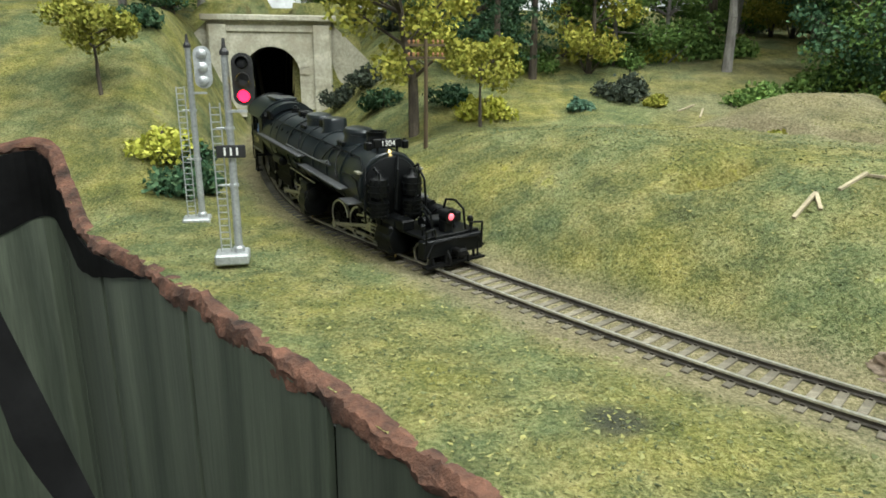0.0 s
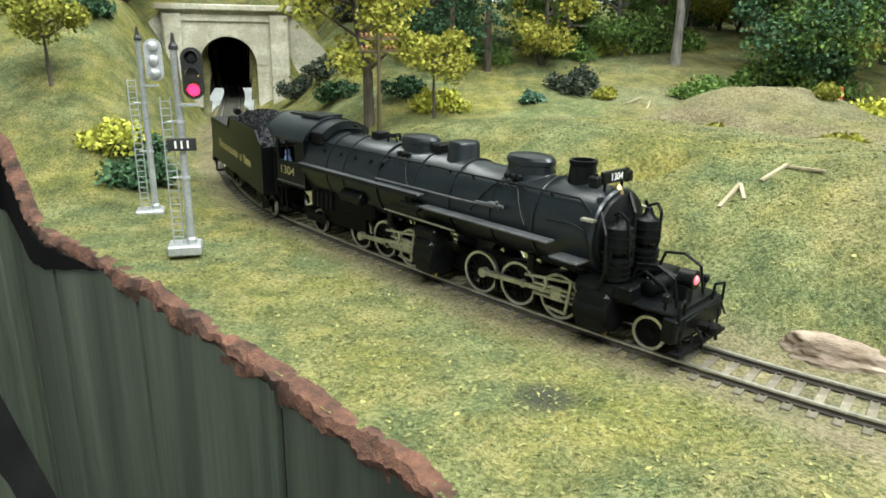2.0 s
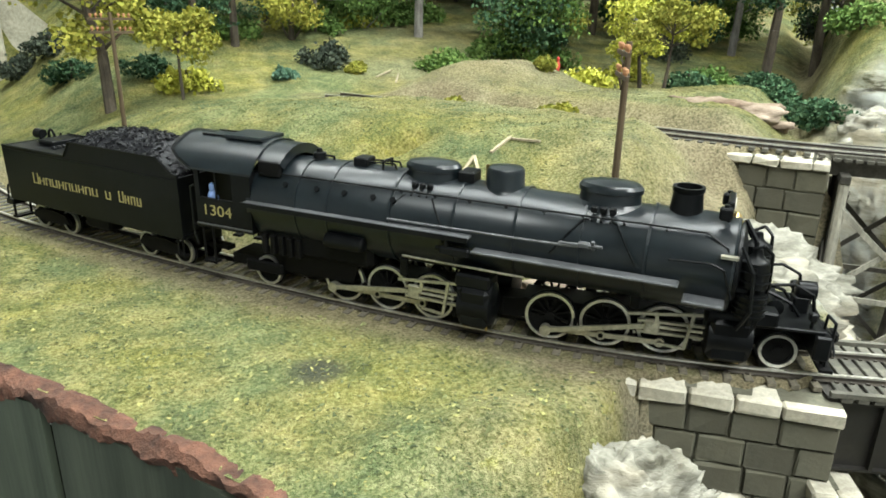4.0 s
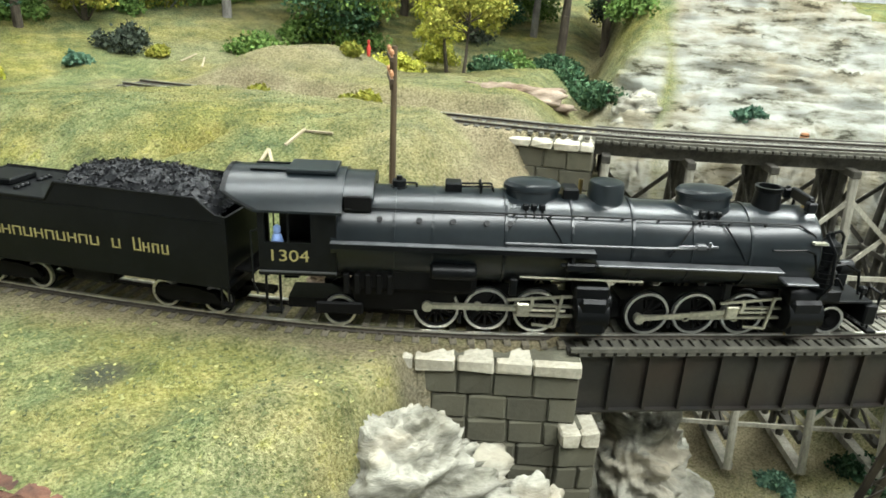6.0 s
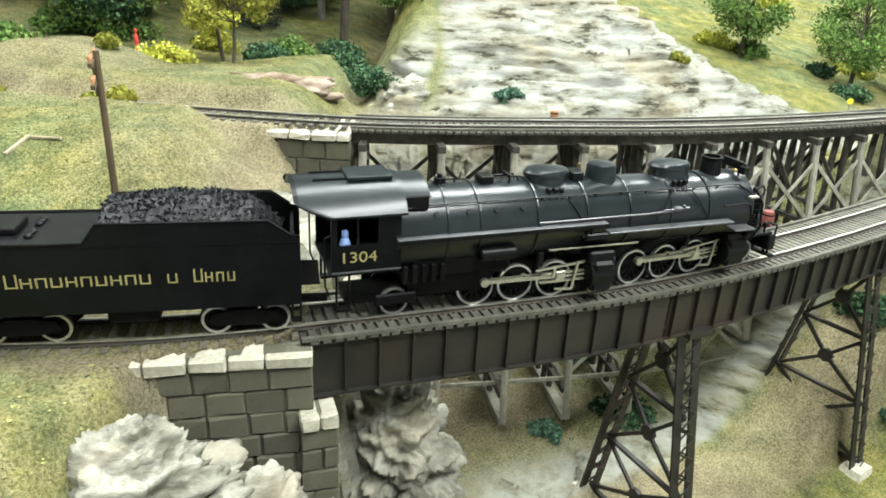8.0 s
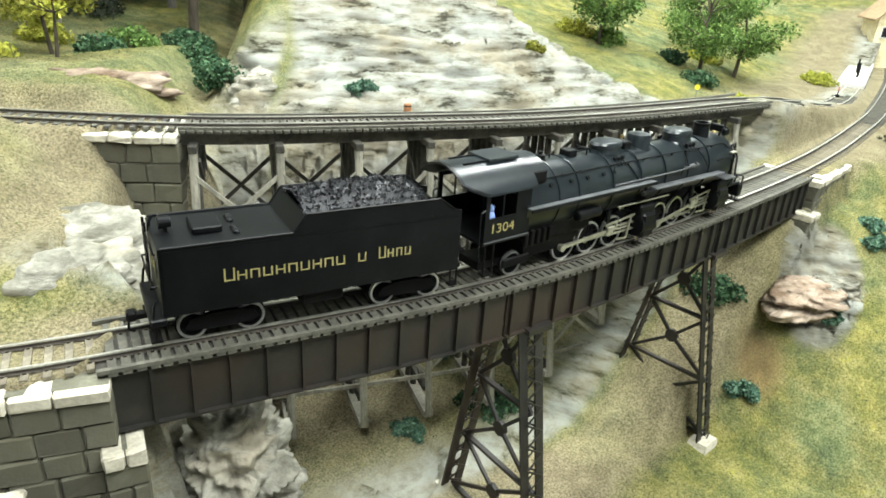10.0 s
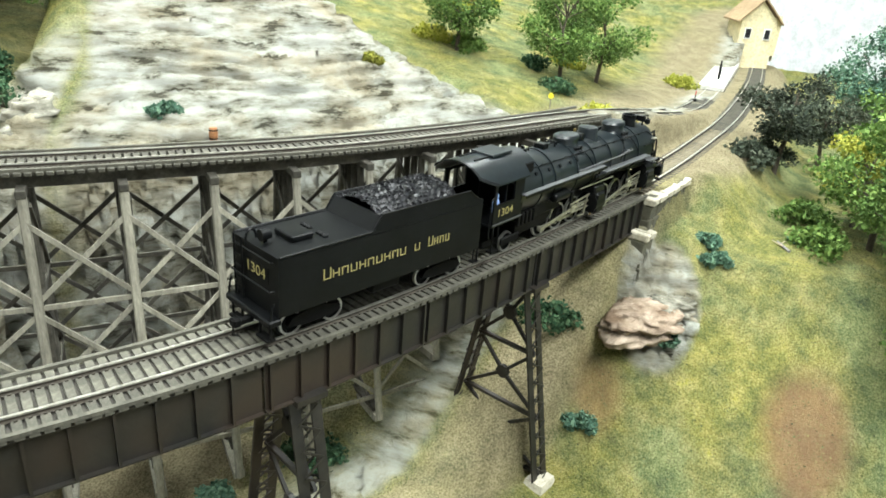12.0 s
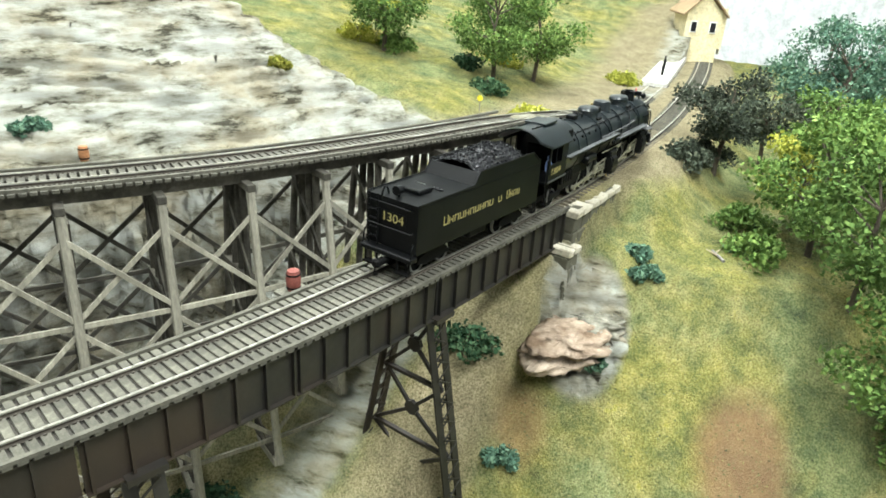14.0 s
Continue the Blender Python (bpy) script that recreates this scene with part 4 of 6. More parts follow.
# ---- tunnel portal ----
def build_portal():
    s = nearest_s(MAIN_S, MAIN, -1.83, 8.75)
    p, d, n = along(MAIN_S, MAIN, s)
    g = pose(p[0] / 10, p[1] / 10, p[2] / 10 - 0.004, 0, 0, math.degrees(math.atan2(d[1], d[0])) + 90)
    po = thing("tunnel_portal", "pale stone tunnel portal with an arched dark opening", "tunnel portal", g)
    w, spring, hw, top = 0.33, 0.50, 0.72, 1.12
    arch = [(-w, 0)] + [(w * math.cos(math.pi - math.pi * k / 16), spring + w * math.sin(math.pi - math.pi * k / 16)) for k in range(17)] + [(w, 0)]
    f = Form(0.1)
    out = [(-hw, 0)] + [(-hw + 2 * hw * k / 16, top) for k in range(17)] + [(hw, 0)]
    m = len(arch)
    pts = [(x, 0, z) for x, z in arch] + [(x, 0, z) for x, z in out] + [(x, 0.25, z) for x, z in arch] + [(x, 0.25, z) for x, z in out]
    fs = []
    for k in range(m - 1):
        fs += [(k, k + 1, m + k + 1, m + k), (2 * m + k, 2 * m + k + 1, 3 * m + k + 1, 3 * m + k), (k, k + 1, 2 * m + k + 1, 2 * m + k), (m + k, m + k + 1, 3 * m + k + 1, 3 * m + k)]
    part("face", f.mesh(pts, fs), PORTAL, po)
    part("coping", Form(0.1).box((0, 0.1, top + 0.035), (2 * hw + 0.12, 0.36, 0.07), bevel=0.01), PORTAL, po)
    part("band", Form(0.1).box((0, -0.012, top - 0.1), (2 * hw, 0.03, 0.035)), PORTAL, po)
    for sx in (-1, 1):
        part("pilaster", Form(0.1).box((sx * (hw - 0.12), -0.02, top / 2 - 0.02), (0.2, 0.06, top - 0.04), bevel=0.008), PORTAL, po)
        q = [(sx * hw, 0.1, 0), (sx * hw, 0.1, top), (sx * (hw + 0.55), -0.35, 0.55), (sx * (hw + 0.75), -0.5, 0)]
        part("wing_wall", Form(0.1).slab(q, (0, 1, 0), 0.12), PORTAL, po)
    # arch stones
    for k in range(15):
        a0_, a1_ = math.pi * k / 15, math.pi * (k + 1) / 15
        poly = [(r * math.cos(a), -0.016, spring + r * math.sin(a)) for r, a in ((w + 0.002, a0_ + 0.015), (w + 0.11, a0_ + 0.012), (w + 0.11, a1_ - 0.012), (w + 0.002, a1_ - 0.015))]
        part("arch_stone", Form(0.1).slab(poly, (0, 1, 0), 0.03), PORTAL, po)
    # the bore's shade is painted on as a near-black inner surface
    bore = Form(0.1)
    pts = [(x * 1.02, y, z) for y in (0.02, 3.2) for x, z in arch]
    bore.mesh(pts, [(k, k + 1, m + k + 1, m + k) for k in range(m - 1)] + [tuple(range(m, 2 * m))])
    part("bore", bore, DARKNESS, po, "tunnel lining painted black as the bore's darkness")


build_portal()


# ---- signals ----
def ladder(f, x, z0, z1, w, gap, lean=0.0):
    for sx in (-1, 1):
        f.rod((x + sx * w / 2, lean, z0), (x + sx * w / 2, 0, z1), 0.35, n=5)
    z = z0 + gap
    while z < z1:
        f.rod((x - w / 2, 0, z), (x + w / 2, 0, z), 0.3, n=4)
        z += gap
    return f


LAMP_COVER = []


def build_signal(name, label, m, lit, height_mm, back):
    sg = thing(name, label, "railway signal", m, group="trackside signals")
    part("base", Form().box((-3, 0, 1.6), (15, 13, 5.0), bevel=0.8), SILVER, sg)
    part("mast", Form().lathe([(3, 2.6), (6, 2.6), (7, 1.8), (height_mm - 6, 1.5), (height_mm - 5, 1.9), (height_mm - 4, 1.1), (height_mm, 0.3)], (0, 0, 0), (0, 0, 1), 14), SILVER, sg, smooth=True)
    part("finial", Form().lathe([(height_mm - 6, 2.0), (height_mm - 4.5, 2.0), (height_mm - 3, 1.0), (height_mm + 1, 0.5)], (0, 0, 0), (0, 0, 1), 10), SIGNAL_BLACK, sg)
    part("ladder", ladder(Form(), -5.5, 4, height_mm - 26, 4.2, 3.1), SILVER, sg)
    for z in (height_mm * 0.36, height_mm * 0.62):
        part("ladder_bracket", Form().rod((0, 0, z), (-5.5, 0, z), 0.5, n=5).ring((0, 0, z), (0, 0, 1), 1.5, 2.2, 1.2, 12), SILVER, sg)
    hz = height_mm - 16
    plate = Form()
    pts = [(7 + 4.6 * math.cos(a), (hz + (6.5 if math.sin(a) > 0 else -6.5)) + 4.6 * math.sin(a)) for a in [2 * math.pi * k / 24 for k in range(24)]]
    head = part("signal_head", plate.slab([(x, 1.0, z) for x, z in pts], (0, -1, 0), 1.6), SILVER if back else SIGNAL_BLACK, sg)
    for k, dz in enumerate((7, 0, -7)):
        c = (7, -0.7, hz + dz)
        if back:
            part("lamp_case", Form().lathe([(0, 3), (3, 2.6), (4, 1)], (7, 0.5, hz + dz), (0, -1, 0), 14), SILVER, head, smooth=True)
            continue
        part("lens", Form().lathe([(0, 2.6), (0.7, 2.2), (1.1, 1.0)], c, (0, -1, 0), 16), lit[k], head, smooth=True)
        part("hood", Form().lathe([(0, 3.0), (4.2, 3.0), (4.2, 2.7), (0, 2.7), (0, 3.0)], c, (0, -1, 0), 18, (-100, 100), cap=False), SIGNAL_BLACK, head)
    part("arm", Form().box((3.5, 0, hz - 13.5), (9, 3, 1.0)), SILVER, sg)
    if not back:
        # added disc, no part of the signal: blocks the glow of the unlit lens
        sh = part("shutter", Form().lathe([(-0.25, 2.65), (0.25, 2.65)], (7, -2.2, hz), (0, 1, 0), 18), SIGNAL_BLACK, head, "added dark disc hiding the unlit lamp")
        LAMP_COVER.append(sh)
        pl = part("number_plate", Form().box((0, -3.2, height_mm * 0.52), (12.5, 0.8, 5.6), bevel=0.3), SIGNAL_BLACK, sg)
        for k in (-1, 0, 1):
            part("white_bar", Form().box((k * 2.6, -3.75, height_mm * 0.52), (0.8, 0.3, 3.4)), WHITE, pl)
    return sg


SIGNAL_B = build_signal("block_signal", "silver three-lamp block signal with black head and ladder", pose(-0.0672, 0.317, 0.0015, 0, 0, 12), (DARK_LENS, AMBER_LENS, RED_LENS), 97, False)
build_signal("block_signal", "silver block signal turned away with a ladder on its mast", pose(-0.110, 0.3935, -0.001, 0, 0, 14), (DARK_LENS,) * 3, 102, True)


# ---- telegraph poles ----
def build_pole(m, h, label, turn):
    po = thing("telegraph_pole", label, "telegraph pole", m, group="telegraph poles")
    part("pole", Form().rod((0, 0, -2), (0, 0, h), 1.6, 1.15, 10), POLE, po)
    rot = Matrix.Rotation(radians(turn), 4, "Z")
    for z in (h - 4, h - 12):
        f = Form()
        a, b = rot @ Vector((-13, 1.6, z)), rot @ Vector((13, 1.6, z))
        arm = part("crossarm", f.beam(a, b, 1.5, 1.6), POLE, po)
        for k in (-11, -8, -5, 5, 8, 11):
            q = rot @ Vector((k, 1.6, z + 0.8))
            part("insulator", Form().lathe([(0, 0.4), (1, 0.4), (1.1, 0.9), (2.2, 0.8), (2.6, 0.4)], q, (0, 0, 1), 8), BROWN_BARREL, arm)
        part("arm_brace", Form().rod(rot @ Vector((-7, 1.6, z)), rot @ Vector((0, 1.4, z - 5)), 0.35, n=5).rod(rot @ Vector((7, 1.6, z)), rot @ Vector((0, 1.4, z - 5)), 0.35, n=5), POLE, po)


build_pole(pose(0.1954, 0.198, 0.012), 88, "brown wooden telegraph pole with two short crossarms", 62)
build_pole(pose(0.0143, 0.4833, 0.0145), 87, "brown wooden telegraph pole with two crossarms near the tunnel", 8)

# ---- the train, in millimetres; x ahead, rail top at z = 0 ----


def letters(text, size, mat, parent, m, name="lettering"):
    cu = bpy.data.curves.new(name, "FONT")
    cu.body, cu.size, cu.align_x, cu.align_y, cu.extrude = text, size, "CENTER", "CENTER", 0.00006
    tmp = bpy.data.objects.new(name, cu)
    me = bpy.data.meshes.new_from_object(tmp)
    bpy.data.objects.remove(tmp)
    me.materials.clear()
    me.materials.append(mat)
    ob = new(name, me)
    ob.parent, ob.matrix_basis = parent, m
    return ob


MOVES = []
DRIVER_R, SPIN = 8.7, []


def wheel(parent, x, r, spoked, name="driving_wheel", crank=False, phase=0):
    """A wheelset: two rims on an axle. Its own space turns about y."""
    f = Form()
    rim = Form()
    for sy in (-1, 1):
        rim.ring((0, sy * 8.6, 0), (0, 1, 0), r - 1.0, r, 1.6, 28)
        f.ring((0, sy * 7.4, 0), (0, 1, 0), r - 1.6, r + 0.7, 0.7, 28)
        f.ring((0, sy * 8.4, 0), (0, 1, 0), r - 1.9, r - 0.9, 1.3, 28)
        f.lathe([(-1, 1.8), (1, 1.8)], (0, sy * 8.6, 0), (0, 1, 0), 10)
        if spoked:
            for k in range(12):
                a = 2 * math.pi * k / 12
                f.beam((1.5 * math.cos(a), sy * 8.4, 1.5 * math.sin(a)), ((r - 1.2) * math.cos(a), sy * 8.4, (r - 1.2) * math.sin(a)), 0.7, 0.8)
            f.lathe([(-0.5, r - 1.6), (0.5, r - 1.6)], (0, sy * 8.2, 0), (0, 1, 0), 20, (100, 260))
        else:
            f.lathe([(-0.4, r - 1), (0.4, r - 1)], (0, sy * 8.1, 0), (0, 1, 0), 20)
        if crank:
            f.rod((0, sy * 8.5, -4.2), (0, sy * 11.5, -4.2), 0.9)
    f.rod((0, -8, 0), (0, 8, 0), 1.2)
    w = part(name, f, BLACK_DULL, parent, m=pose(x / 1000, 0, r / 1000))
    part("rim", rim, TYRE, w, "bright metal rim")
    SPIN.append((w, x / 1000, r / 1000, phase))
    return w


RODS = []
MAIN_ROD = 36.0


def build_engine_unit(parent, x0, wheels, name, phase):
    """Frame, three driving axles, cylinders and rods; x0: the pivot, to which the unit's space belongs."""
    fr = Form()
    xs = [x - x0 for x in wheels]
    fr.box((sum(xs) / 3 + 4, 0, 8.5), (xs[0] - xs[2] + 44, 9, 7))
    fr.box((sum(xs) / 3, 0, 12), (xs[0] - xs[2] + 20, 13, 3))
    un = part(name, fr, BLACK_DULL, parent, m=pose(x0 / 1000, 0, 0))
    for x in xs:
        wheel(un, x, DRIVER_R, True, crank=True, phase=phase)
    cx = xs[0] + 19.5
    for sy in (-1, 1):
        big = name == "front_engine"
        w2 = 7.2 if big else 6.3
        cyl = part("cylinder", Form().lathe([(-w2, 5.5), (-w2 + 0.5, 7), (w2 - 0.5, 7), (w2, 5.5)], (cx, sy * 13, 11.5), (1, 0, 0), 20), BLACK, un, smooth=True)
        part("cylinder_jacket", Form().box((cx, sy * 14.2, 11.6), (2 * w2 - 1.6, 10.6, 14.6), bevel=1.4), BLACK, cyl)
        part("steam_chest", Form().lathe([(-w2 - 1, 1.4), (-w2, 4.2), (w2, 4.2), (w2 + 1, 1.4)], (cx, sy * 14, 19.2 if big else 16.6), (1, 0, 0), 16), BLACK, cyl, smooth=True)
        part("cylinder_cock", Form().rod((cx - 4, sy * 15, 4.6), (cx - 4, sy * 15, 2.6), 0.5, n=6).rod((cx + 4, sy * 15, 4.6), (cx + 4, sy * 15, 2.6), 0.5, n=6), BRASS, cyl)
        for zg in (13.2, 9.2):
            part("crosshead_guide", Form().beam((cx - 6, sy * 13, zg), (xs[0] - 9, sy * 13, zg), 1.6, 0.8), STEEL, un)
        part("expansion_link", Form().lathe([(-0.5, 5.2), (0.5, 5.2), (0.5, 4.0), (-0.5, 4.0), (-0.5, 5.2)], (xs[1] + 12, sy * 13.8, 14.5), (0, 1, 0), 10, (60, 130), cap=False), STEEL, un)
        part("radius_rod", Form().beam((xs[1] + 7, sy * 14, 15.5), (cx - 7, sy * 14, 17.8), 0.7, 1.0), STEEL, un)
        part("combination_lever", Form().beam((xs[0] + 8.5, sy * 14.6, 18.4), (xs[0] + 6.5, sy * 14.6, 5.2), 0.8, 1.0), STEEL, un)
        part("union_link", Form().beam((xs[0] + 6.5, sy * 14.6, 5.2), (xs[0] - 2, sy * 14.6, 6.0), 0.7, 0.9), STEEL, un)
        part("valve_gear_hanger", Form().box((xs[1] + 9, sy * 13.2, 20.5), (3, 2, 7), bevel=0.5), BLACK, un)
        side = Form()
        side.beam((xs[2], sy * 10.8, 0), (xs[0], sy * 10.8, 0), 0.8, 1.8)
        for x in xs:
            side.rod((x, sy * 10.3, 0), (x, sy * 11.4, 0), 1.7, n=12)
        sr = part("side_rod", side, STEEL, un, "bright steel coupling rod")
        RODS.append((sr, "side", xs, cx, sy, phase))
        mr_len = MAIN_ROD
        mrod = Form().beam((0, 0, 0), (mr_len, 0, 0), 0.9, 1.7).rod((0, -0.8, 0), (0, 0.8, 0), 2.0, n=12).rod((mr_len, -0.8, 0), (mr_len, 0.8, 0), 1.4, n=10)
        RODS.append((part("main_rod", mrod, STEEL, un, "bright steel main rod"), "main", xs, cx, sy, phase))
        ch = Form().box((0, 0, 0), (5, 1.8, 5.5), bevel=0.5).rod((0, 0, 0), (16, 0, 0), 0.6)
        RODS.append((part("crosshead", ch, STEEL, un), "cross", xs, cx, sy, phase))
        for x in xs:
            part("brake_shoe", Form().box((x + 9, sy * 9.5, 6), (1.2, 1.6, 6)), BLACK_DULL, un)
    return un


def build_loco():
    """Pilot tip at x = 0, cab roof's rear at x = -248."""
    lo = thing("steam_locomotive", "black articulated steam locomotive with gold cab number and bright rods", "locomotive")
    # boiler barrel with smokebox and firebox courses
    bz = 36.0
    prof = [(-208, 0.1), (-208, 17.9), (-200, 17.5), (-146, 17.5), (-145, 17.0), (-100, 16.2), (-99, 15.8), (-58, 15.4), (-57, 15.8), (-32, 15.8), (-31.2, 15.2), (-31, 0.1)]
    bo = part("boiler", Form().lathe(prof, (0, 0, bz), (1, 0, 0), 44), BOILER, lo, smooth=True)
    for x, r in ((-186, 17.8), (-172, 17.8), (-146, 17.8), (-122, 16.9), (-100, 16.5), (-78, 15.9), (-57, 16.1)):
        part("boiler_band", Form().ring((x, 0, bz), (1, 0, 0), r - 0.6, r + 0.15, 0.9, 44), BOILER, bo)
    part("smokebox_door", Form().lathe([(0, 14), (1, 13.6), (2.2, 10), (3, 4), (3.3, 0.2)], (-31, 0, bz), (1, 0, 0), 32), BLACK, lo, smooth=True)
    part("firebox", Form().box((-178, 0, 24), (46, 27, 16), bevel=2), BLACK_DULL, lo)
    part("ash_pan", Form().box((-182, 0, 13), (34, 20, 10), taper=1.2), BLACK_DULL, lo)
    # domes and stack
    for x, w, h, nm in ((-136, 12.5, 6.5, "sand_dome"), (-72, 12.5, 6.5, "sand_dome")):
        f = Form()
        f.lathe([(11.5, 9.6), (14.0, 8.2), (15.6, 7.0), (18.8, 6.8), (19.0, 7.3), (20.4, 7.3), (21.6, 6.5), (22.3, 4.0), (22.6, 0.2)], (0, 0, 0), (0, 0, 1), 36)
        f.v = [(v[0] * 1.45 + x, v[1] * 1.0, v[2] + bz) for v in f.v]
        d = part(nm, f, BOILER, lo, smooth=True)
        for sy in (-1, 1):
            for k in (-3, 0, 3):
                part("sand_valve", Form().box((x + k, sy * 9.6, bz + 14.6), (2.2, 2.0, 2.2), bevel=0.4).rod((x + k, sy * 9.6, bz + 13.6), (x + k, sy * 12.6, bz + 11.5), 0.4, n=5), BLACK, d)
            for k in (-12, 10):
                f = Form()
                pts = [(x + k * 0.35, sy * 11, bz + 11.5)] + [(x + k * (0.5 + 0.25 * j), sy * 16.9 * math.sin(radians(48 + 14 * j)), bz + 16.9 * math.cos(radians(48 + 14 * j))) for j in range(4)]
                part("sand_pipe", f.pipe(pts, 0.35, 5), BLACK, d)
    part("steam_dome", Form().lathe([(12.6, 9.4), (14.6, 7.6), (16, 6.8), (21.6, 6.6), (22.6, 6.0), (23.1, 3.0), (23.2, 0.2)], (-108.5, 0, bz), (0, 0, 1), 28), BOILER, lo, smooth=True)
    part("turret", Form().box((-122, 0, bz + 18), (6, 8, 4.4), bevel=0.6), BLACK, lo)
    part("whistle", Form().rod((-117, 5, bz + 15), (-117, 5, bz + 21.5), 0.8), BRASS, lo)
    pv = part("safety_valve", Form().lathe([(16, 3.4), (17.6, 3.2), (17.8, 2.6), (20, 2.6), (20.2, 1.2), (21.6, 1.0)], (-185, 0, bz), (0, 0, 1), 14), BLACK, lo, smooth=True)
    part("valve_pipe", Form().pipe([(-183, 0, bz + 19), (-178.5, 0, bz + 19), (-178.5, 0, bz + 17.6)], 0.45), BLACK, pv)
    part("steam_turret", Form().box((-165, 0, bz + 18.6), (6, 7, 3.6), bevel=0.4), BLACK, lo)
    part("turret_pipe", Form().pipe([(-162, -2, bz + 19), (-151, -2, bz + 19.4), (-150, -2, bz + 17)], 0.4).pipe([(-162, 2, bz + 19), (-151, 2, bz + 19.4), (-150, 2, bz + 17)], 0.4).pipe([(-155, -3.5, bz + 17), (-155, -3.5, bz + 20.2), (-155, 3.5, bz + 20.2), (-155, 3.5, bz + 17)], 0.5), BLACK, lo)
    part("smokestack", Form().lathe([(13.5, 7), (15, 5.2), (21.4, 4.6), (22, 5.0), (23.3, 5.0), (23.3, 4.0), (15, 3.6)], (-48, 0, bz), (0, 0, 1), 26), BLACK, lo, smooth=True)
    part("bell", Form().lathe([(0, 2.6), (1, 2.2), (3, 1.5), (4, 0.5)], (-33, 0, bz + 13), (0, 0, 1), 16), BRASS, lo, "brass bell", smooth=True)
    nb = part("number_board", Form().box((-35, 0, bz + 19.4), (2, 14, 4.2), bevel=0.4).rod((-35, 5, bz + 14), (-35, 5, bz + 19), 0.6).rod((-35, -5, bz + 14), (-35, -5, bz + 19), 0.6), BLACK, lo)
    letters("1304", 0.0036, WHITE, nb, pose(-0.0338, 0, (bz + 19.4) / 1000, 90, 0, 90))
    for sy in (-1, 1):
        part("class_lamp", Form().box((-36, sy * 9.2, bz + 18.4), (3.8, 3.2, 4.0), bevel=0.6).rod((-36, sy * 9.2, bz + 20.2), (-36, sy * 9.2, bz + 21.2), 0.8, n=8), BLACK, nb)
    # air pumps on the smokebox front
    for sy in (-1, 1):
        pump = part("air_pump", Form().lathe([(20, 1.6), (22.4, 1.6), (22.6, 3.2), (23, 4.4), (31, 4.4), (31.2, 1.8), (32.8, 1.8), (33, 4.4), (41, 4.4), (41.4, 3.0), (43, 1.6), (45, 1.2)], (-25.5, sy * 8.5, 0), (0, 0, 1), 18), BLACK, lo, smooth=True)
        for z in (24, 26, 28, 30, 35, 38):
            part("cooling_fin", Form().ring((-25.5, sy * 8.5, z), (0, 0, 1), 4.3, 5.0, 0.6, 18), BLACK, pump)
        part("pump_bracket", Form().box((-29, sy * 8.5, 32), (5, 7, 1.4)).rod((-25.5, sy * 12.5, 24), (-25.5, sy * 12.5, 40), 0.7), BLACK, pump)
        part("pump_pipe", Form().pipe([(-27, sy * 10, 45), (-24, sy * 11, 46.5), (-21.5, sy * 10, 44), (-21, sy * 9, 34), (-22, sy * 6, 24)], 0.55), BLACK, pump)
        part("smokebox_step", Form().box((-33, sy * 15.5, 43), (5, 2.2, 0.8)).rod((-33, sy * 14, 42), (-33, sy * 16, 43), 0.4, n=5), STEEL, lo)
        part("front_handrail", Form().pipe([(-50, sy * 16.6, bz + 4), (-38, sy * 16.8, bz + 4.6), (-34, sy * 16, bz + 3), (-31, sy * 15.4, bz - 6)], 0.4), BLACK, lo)
    part("pipework", Form().pipe([(-30, -13, 46), (-26, -15, 39), (-25, -15.5, 27), (-28, -14, 20)], 0.6).pipe([(-30, 13, 46), (-26, 15, 39), (-25, 15.5, 27), (-28, 14, 20)], 0.6).pipe([(-30, 3, 50), (-26, 1, 44), (-25, 0, 26)], 0.8), BLACK, lo)
    # running boards, their highlight painted in as grey
    for sy in (-1, 1):
        part("running_board", Form().box((-161, sy * 18.6, 37.4), (94, 4.4, 1.0), bevel=0.3), RUNNING, lo, "running board with its highlight painted in grey")
        part("running_board", Form().box((-79.5, sy * 18.2, 33.0), (67, 5, 1.0), bevel=0.3), RUNNING, lo, "running board with its highlight painted in grey")
        part("board_edge", Form().box((-161, sy * 21.0, 37.0), (94, 0.5, 1.7)), BLACK, lo)
        part("front_board", Form().box((-38.5, sy * 17.4, 28.6), (12, 7, 1.0), bevel=0.3), RUNNING, lo)
        pts = [(-203, sy * 14.6, bz + 12.6), (-196, sy * 13.4, bz + 13), (-146, sy * 13.2, bz + 13), (-100, sy * 12.2, bz + 12.6), (-58, sy * 11.6, bz + 12.6), (-40, sy * 11.6, bz + 12.4), (-34, sy * 13, bz + 9), (-31.5, sy * 15, bz + 2)]
        part("handrail", Form().pipe(pts, 0.38, 6), BLACK, lo)
        for x in range(-195, -40, 13):
            r = 17.6 if x < -146 else 16.6 if x < -100 else 15.7
            part("handrail_post", Form().rod((x, sy * r * 0.64, bz + r * 0.68), (x, sy * (r + 1.2) * 0.71, bz + (r + 1.2) * 0.71), 0.45, n=6), BLACK, lo)
        for x in (-184, -170, -158, -146, -138):
            part("washout_plug", Form().lathe([(0, 1.1), (0.8, 1.1), (0.8, 0.5)], (x - 7, sy * 14.6, bz + 9.4), (0, sy, 0.65), 10), BLACK, lo)
        part("air_tank", Form().lathe([(-8.6, 0.3), (-8.3, 2.3), (-7.6, 2.9), (7.6, 2.9), (8.3, 2.3), (8.6, 0.3)], (-164, sy * 17.2, 27.4), (1, 0, 0), 18), BLACK, lo, smooth=True)
